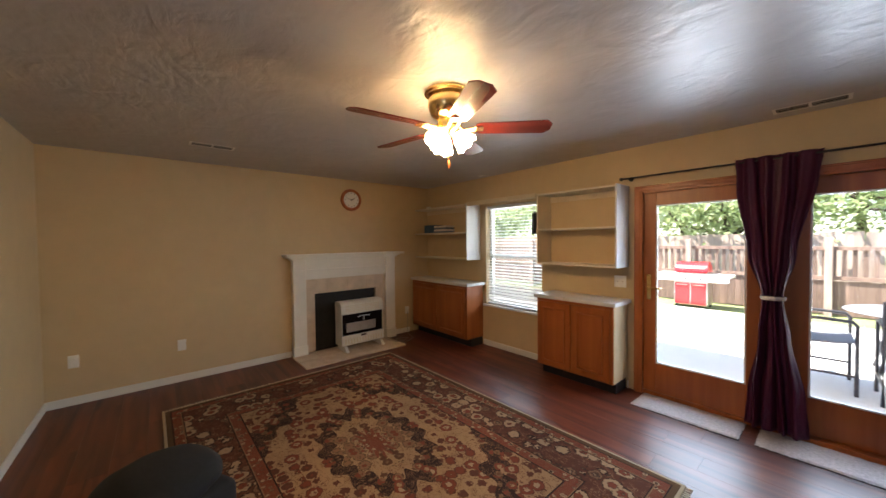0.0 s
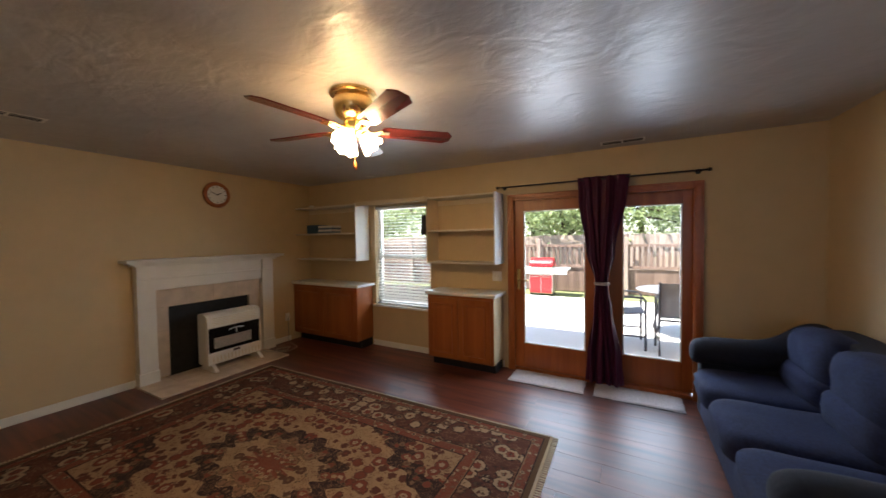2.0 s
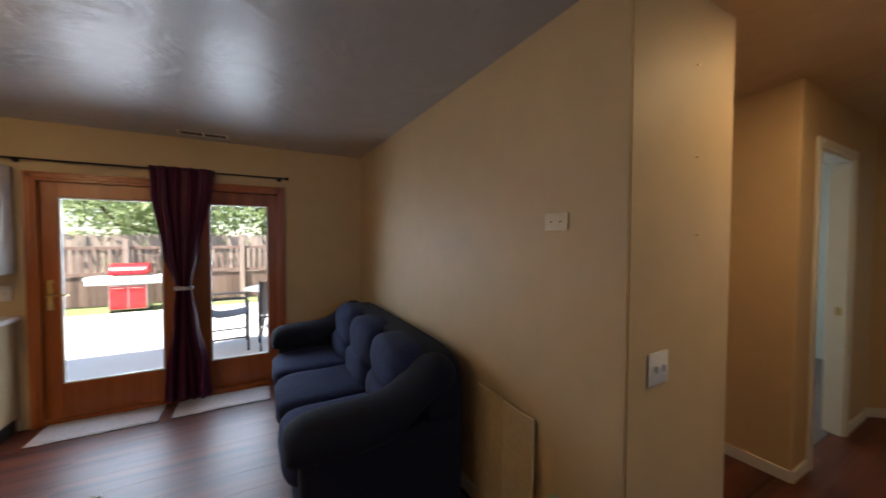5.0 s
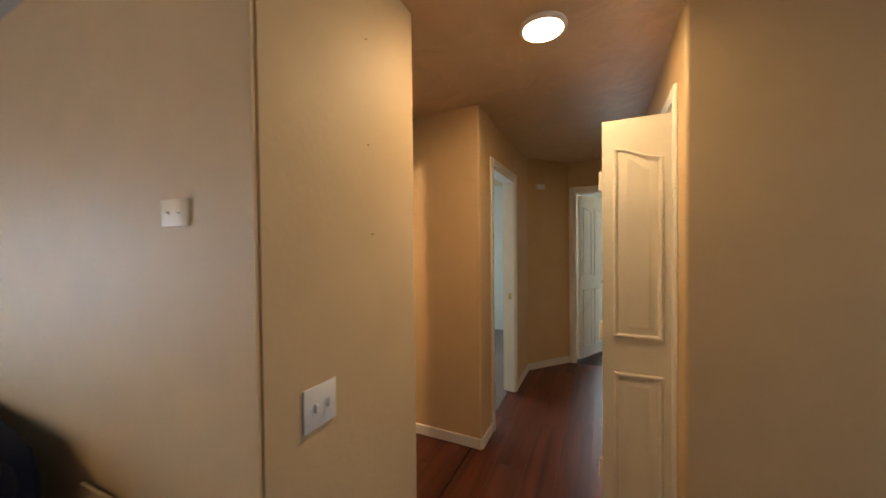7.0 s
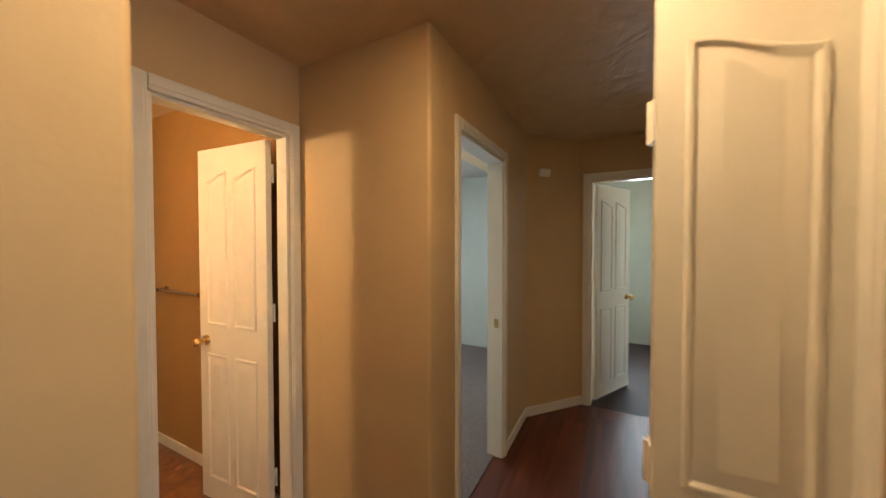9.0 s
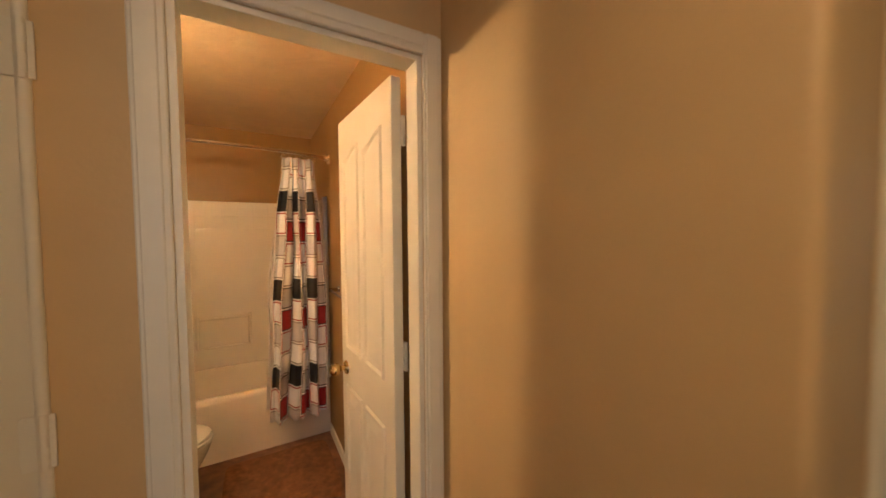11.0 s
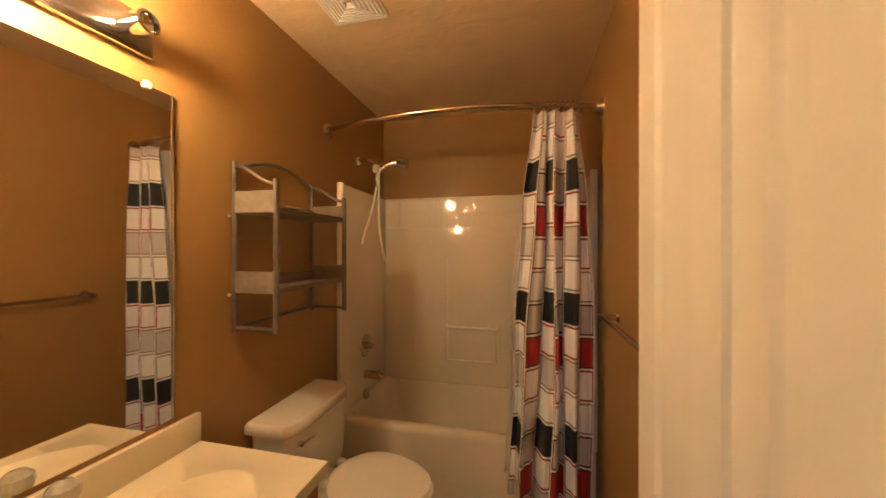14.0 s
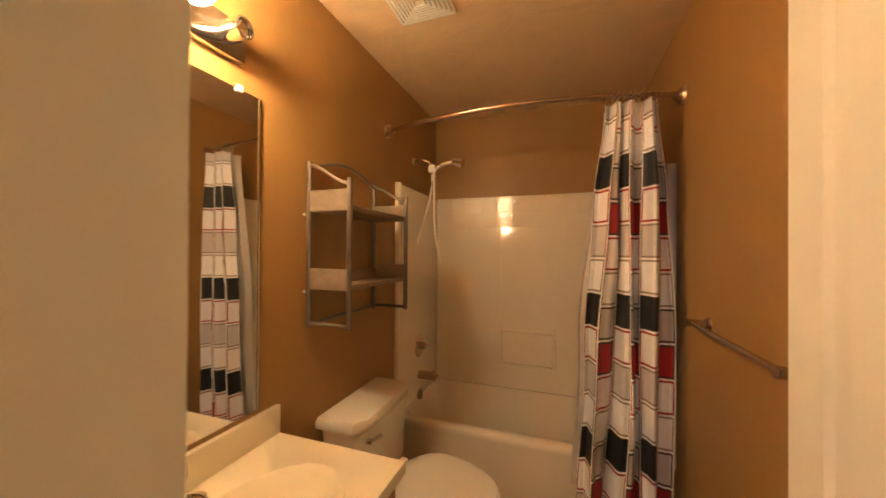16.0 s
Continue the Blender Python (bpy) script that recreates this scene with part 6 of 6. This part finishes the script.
sd_ = thing("smoke_detector", "small white detector high on the angled wall", "detector", pose(3.53, -3.12, 2.08, 0, 0, dn))
part("body", box(B(), -0.06, 0.06, -0.03, 0.0, -0.035, 0.035, 0.012, 3), M_WHITEPLASTIC, sd_, "", True)
part("sensor", box(B(), -0.02, 0.02, -0.036, -0.03, -0.02, 0.02, 0.004, 2), M_WHITEPLASTIC, sd_, "", True)
for x, z in ((0.47, 2.13), (0.475, 1.78), (0.49, 1.48)):
    nh = thing("nail", "small bare nail driven into the wall", "nail", None, "nails in the wall")
    part("shank", cyl(B(), (x, FY, z), (x, FY - 0.008, z - 0.001), 0.0025, None, 8), M_NICKEL, nh)
plate("outlet", pose(3.1, 0.2985, 0.38))

# ---- garden ----
setting("ground", box(B(), -120, 120, 0.15, 160, -0.25, -0.14), M_GRASS, "sunlit green lawn behind the house", "ground")
setting("patio", box(B(), -5.0, 1.6, 0.15, 5.5, -0.14, -0.07, 0.004), M_CONCRETE, "pale concrete patio slab", "patio")
# made-up dark sheet that keeps the gaps between the window's slats dark
setting("dark_ground", box(B(), -11.0, -5.05, 0.4, 6.0, -0.14, -0.10, 0.01), surf("dark_ground_cover", (0.06, 0.042, 0.032), 0.95, grain=18, amount=0.5, bump=1.0, bump_scale=30, distance=0.03), "dark ground sheet added beside the patio", "planting bed")
setting("pale_strip", box(B(), -11.0, -5.05, 3.1, 3.45, -0.10, -0.06, 0.006), M_CONCRETE, "pale concrete strip across the dark ground", "edging")
rng2 = random.Random(3)
# overhang added out of view so that the slab by the door lies in shade
setting("eave", box(B(), -6.3, 1.6, 0.15, 1.25, 2.5, 2.62, 0.004), M_SHELFW, "unseen white eave added to shade the patio", "eave")
M_PICKET = wood("picket_wood", (0.10, 0.062, 0.048), (0.21, 0.14, 0.11), 0.85, 2, 6, rand=0.3)
fence = thing("fence", "pale board fence behind the pickets", "fence")
FYY = 8.4
bd = mesh("board", box(B(), -0.068, 0.068, 0, 0.018, 0.0, 1.70, 0.002), M_FENCE)
x = -16.0
while x < 3.5:
    o = new("board", bd)
    o.parent = fence
    o.matrix_basis = pose(x, FYY + rng2.uniform(-0.004, 0.004), -0.14 + rng2.uniform(-0.025, 0.025), 0, rng2.uniform(-0.4, 0.4), 0)
    x += 0.139
for z in (0.2, 1.3):
    part("rail", box(B(), -16.1, 3.6, FYY + 0.02, FYY + 0.058, z, z + 0.085, 0.003), M_FENCE, fence)
for k in range(9):
    part("post", box(B(), -15.6 + k * 2.3, -15.51 + k * 2.3, FYY + 0.06, FYY + 0.15, -0.14, 1.5, 0.004), M_FENCE, fence)
pk = thing("picket_fence", "dark brown picket fence with boarded foot", "fence")
PY = 6.9
pb = mesh("picket", box(B(), -0.032, 0.032, 0, 0.02, 0.74, 1.40, 0.003), M_PICKET)
fb = mesh("foot_board", box(B(), -0.066, 0.066, 0, 0.018, 0.03, 0.72, 0.003), M_PICKET)
x = -11.0
while x < 3.0:
    o = new("picket", pb)
    o.parent = pk
    o.matrix_basis = pose(x, PY + rng2.uniform(-0.004, 0.004), -0.14 + rng2.uniform(-0.012, 0.012))
    o = new("foot_board", fb)
    o.parent = pk
    o.matrix_basis = pose(x, PY, -0.14 + rng2.uniform(-0.008, 0.008))
    x += 0.134
for z in (0.60, 1.20):
    part("rail", box(B(), -11.1, 3.1, PY - 0.042, PY - 0.006, z, z + 0.075, 0.003), M_PICKET, pk)
for k in range(7):
    part("post", box(B(), -10.88 + k * 2.35, -10.77 + k * 2.35, PY - 0.15, PY - 0.044, -0.14, 1.46, 0.004), M_FENCE, pk, "paler square post")


def tree(x, y, h, spread, n, seed, label):
    r = random.Random(seed)
    d = thing("tree", label, "tree", pose(x, y, -0.14), "garden trees")
    b = B()
    lean = r.uniform(-0.2, 0.2)
    cylpts = [(lean * k / 6 + 0.05 * math.sin(k), 0.04 * math.cos(k * 1.3), h * 0.5 * k / 6) for k in range(7)]
    rings = []
    for i, p in enumerate(cylpts):
        rad = 0.17 * (1 - 0.09 * i)
        rings.append([b.verts.new((p[0] + rad * math.cos(a), p[1] + rad * math.sin(a), p[2])) for a in (2 * math.pi * q / 12 for q in range(12))])
    skin(b, rings)
    tips = []
    for k in range(9):
        a = 2 * math.pi * k / 9 + r.uniform(-0.3, 0.3)
        L = spread * r.uniform(0.6, 1.0)
        p0 = Vector(cylpts[-1 - k % 3])
        pts = [p0 + Vector((math.cos(a) * L * s, math.sin(a) * L * s, h * 0.38 * s * r.uniform(0.5, 1.0) - 0.25 * s * s)) for s in (0, 0.33, 0.66, 1.0)]
        tube(b, pts, 0.045, 7)
        tips += pts[1:]
    part("trunk", b, M_BARK, d, "", True)
    verts, faces = [], []
    for k in range(n):
        t = tips[k % len(tips)]
        p = t + Vector((r.gauss(0, 0.62), r.gauss(0, 0.62), r.gauss(0.0, 0.5)))
        s = r.uniform(0.06, 0.13)
        q = Euler((r.uniform(-1, 1), r.uniform(-1, 1), r.uniform(0, 6.3))).to_matrix()
        i = len(verts)
        for vx, vy, vz in ((-s, 0, 0), (0, -s * 0.5, 0.01), (s, 0, -0.01), (0, s * 0.5, 0.01)):
            verts.append(p + q @ Vector((vx, vy, vz)))
        faces.append((i, i + 1, i + 2, i + 3))
    me = bpy.data.meshes.new("crown")
    me.from_pydata(verts, [], faces)
    me.materials.append(M_LEAF)
    o = new("crown", me)
    o.parent = d
    return d


for a in ((-3.4, 9.9, 4.6, 2.6, 7000, 1), (0.6, 10.4, 5.0, 2.8, 7000, 2), (-8.2, 10.6, 5.2, 3.0, 7500, 4), (-13.5, 11.0, 5.0, 3.0, 8000, 6), (-5.8, 14.5, 7.5, 3.6, 10500, 7), (-0.8, 15.0, 8.0, 3.8, 10500, 9)):
    tree(*a, "leafy green tree behind the garden fence")

gr = thing("barbecue_grill", "red barbecue grill with white side tables", "grill", pose(-3.51, 6.1, -0.14, 0, 0, 0))
part("cabinet", box(B(), -0.32, 0.32, -0.25, 0.25, 0.07, 0.60, 0.01, 2), M_STEEL, gr)
for x0, x1 in ((-0.30, -0.01), (0.01, 0.30)):
    dr = part("door", box(B(), x0, x1, -0.272, -0.252, 0.09, 0.58, 0.006, 2), M_RED, gr, "red enamel door")
    part("door_pull", cyl(B(), (x0 + 0.04, -0.285, 0.54), (x1 - 0.04, -0.285, 0.54), 0.008, None, 10), M_STEEL, dr)
b = B()
rings = []
for x in (-0.31, 0.31):
    rings.append([b.verts.new((x, -0.25 + 0.5 * 0.5 * (1 - math.cos(math.pi * k / 10)), 0.82 + 0.24 * math.sin(math.pi * k / 10))) for k in range(11)])
for k in range(10):
    b.faces.new((rings[0][k], rings[0][k + 1], rings[1][k + 1], rings[1][k]))
b.faces.new(rings[0])
b.faces.new(rings[1][::-1])
part("lid", b, M_RED, gr, "red rounded lid", True)
part("firebox", box(B(), -0.31, 0.31, -0.25, 0.25, 0.60, 0.82, 0.01), M_STEEL, gr)
b = cyl(B(), (-0.27, -0.29, 0.93), (0.27, -0.29, 0.93), 0.014, None, 12)
for x in (-0.25, 0.25):
    cyl(b, (x, -0.29, 0.93), (x, -0.22, 0.93), 0.01, None, 8)
part("handle", b, M_STEEL, gr, "", True)
for x0, x1 in ((-0.70, -0.31), (0.31, 0.72)):
    part("side_table", box(B(), x0, x1, -0.26, 0.26, 0.72, 0.78, 0.01), M_SHELFW, gr, "white side table")
part("control_panel", box(B(), -0.66, 0.70, -0.33, -0.262, 0.62, 0.775, 0.02, 2), M_SHELFW, gr, "white front panel")
for k in range(4):
    part("control_knob", cyl(B(), (-0.21 + 0.14 * k, -0.33, 0.69), (-0.21 + 0.14 * k, -0.355, 0.69), 0.024, 0.02, 14), M_BLACK, gr)
for x in (-0.28, 0.28):
    for y in (-0.2, 0.2):
        part("wheel", cyl(B(), (x - 0.015, y, 0.04), (x + 0.015, y, 0.04), 0.04, None, 14), M_BLACK, gr, "", True)


def patio_chair(m):
    """Tube frame chair with a sling, its front towards +x."""
    d = thing("patio_chair", "grey sling patio chair with metal tube frame", "chair", m, "patio chairs")
    M_T = M_CHAIR
    for y in (-0.28, 0.28):
        part("side_frame", tube(B(), [(0.25, y, 0.0), (0.25, y, 0.40), (0.25, y, 0.68), (0.22, y, 0.72), (0.0, y, 0.73), (-0.25, y, 0.72)], 0.016, 8), M_T, d, "", True)
        part("back_leg", tube(B(), [(-0.22, y, 0.0), (-0.19, y, 0.46), (-0.21, y, 0.70), (-0.27, y, 0.96)], 0.016, 8), M_T, d, "", True)
        part("runner", tube(B(), [(-0.215, y, 0.19), (0.25, y, 0.19)], 0.012, 8), M_T, d, "", True)
    part("stretcher", cyl(B(), (0.25, -0.28, 0.49), (0.25, 0.28, 0.49), 0.014, None, 8), M_T, d)
    part("stretcher", cyl(B(), (-0.19, -0.28, 0.46), (-0.19, 0.28, 0.46), 0.014, None, 8), M_T, d)
    b = B()
    pts = [(0.25, 0.51), (0.1, 0.485), (-0.1, 0.475), (-0.18, 0.52), (-0.21, 0.70), (-0.265, 0.95)]
    rows = [[b.verts.new((x, y, z)) for y in (-0.265, -0.13, 0, 0.13, 0.265)] for x, z in pts]
    for a, c in zip(rows, rows[1:]):
        for q in range(4):
            b.faces.new((a[q], a[q + 1], c[q + 1], c[q]))
    o = part("sling", b, M_SLING, d, "woven grey sling", True)
    md = o.modifiers.new("thick", "SOLIDIFY")
    md.thickness = 0.005
    return d


M_CHAIR = surf("chair_metal", (0.07, 0.07, 0.08), 0.4, 0.5)
M_SLING = surf("sling_mesh", (0.20, 0.21, 0.23), 0.8, grain=200, amount=0.2)
ch = patio_chair(pose(-1.43, 1.83, -0.07, 0, 0, 4))
copy_thing(ch, pose(-0.74, 1.66, -0.07, 0, 0, 92))
tbl = thing("patio_table", "round glass patio table with metal legs", "table", pose(-0.68, 2.62, -0.07))
part("tabletop", lathe(B(), [(0.02, 0.70), (0.56, 0.70), (0.58, 0.71), (0.56, 0.72), (0.02, 0.72)], (0, 0, 0), 40), M_SLING, tbl, "", True)
for k in range(4):
    a = radians(45 + 90 * k)
    part("leg", tube(B(), [(0.46 * math.cos(a), 0.46 * math.sin(a), 0.0), (0.36 * math.cos(a), 0.36 * math.sin(a), 0.35), (0.42 * math.cos(a), 0.42 * math.sin(a), 0.70)], 0.015, 8), M_CHAIR, tbl, "", True)

# ---- floor planks, the last pieces ----
PW, PL = 0.19, 1.22


def plank_mesh(length):
    return mesh("plank", box(B(), 0, length - 0.0006, 0, PW - 0.0006, -0.008, 0.0, 0.0005), M_PLANK)


plank_cache = {}
rng = random.Random(5)


def lay(x0, x1, y0, y1):
    """Staggered planks over a rectangle, cut at its ends."""
    row = 0
    y = y1
    while y > y0 + 0.02:
        x = x0 - rng.random() * PL
        while x < x1:
            a, c = max(x, x0), min(x + PL, x1)
            if c - a > 0.03:
                key = round(c - a, 2)
                if key not in plank_cache:
                    plank_cache[key] = plank_mesh(key)
                o = new("plank", plank_cache[key])
                o.location = (a, y - PW, 0)
                o.parent = floor
            x += PL
        y -= PW
        row += 1


lay(XW, 0.0, -4.37, 0.0)
lay(0.0, AX, -4.08, -2.94)
lay(0.12, 1.775, -2.94, -2.16)
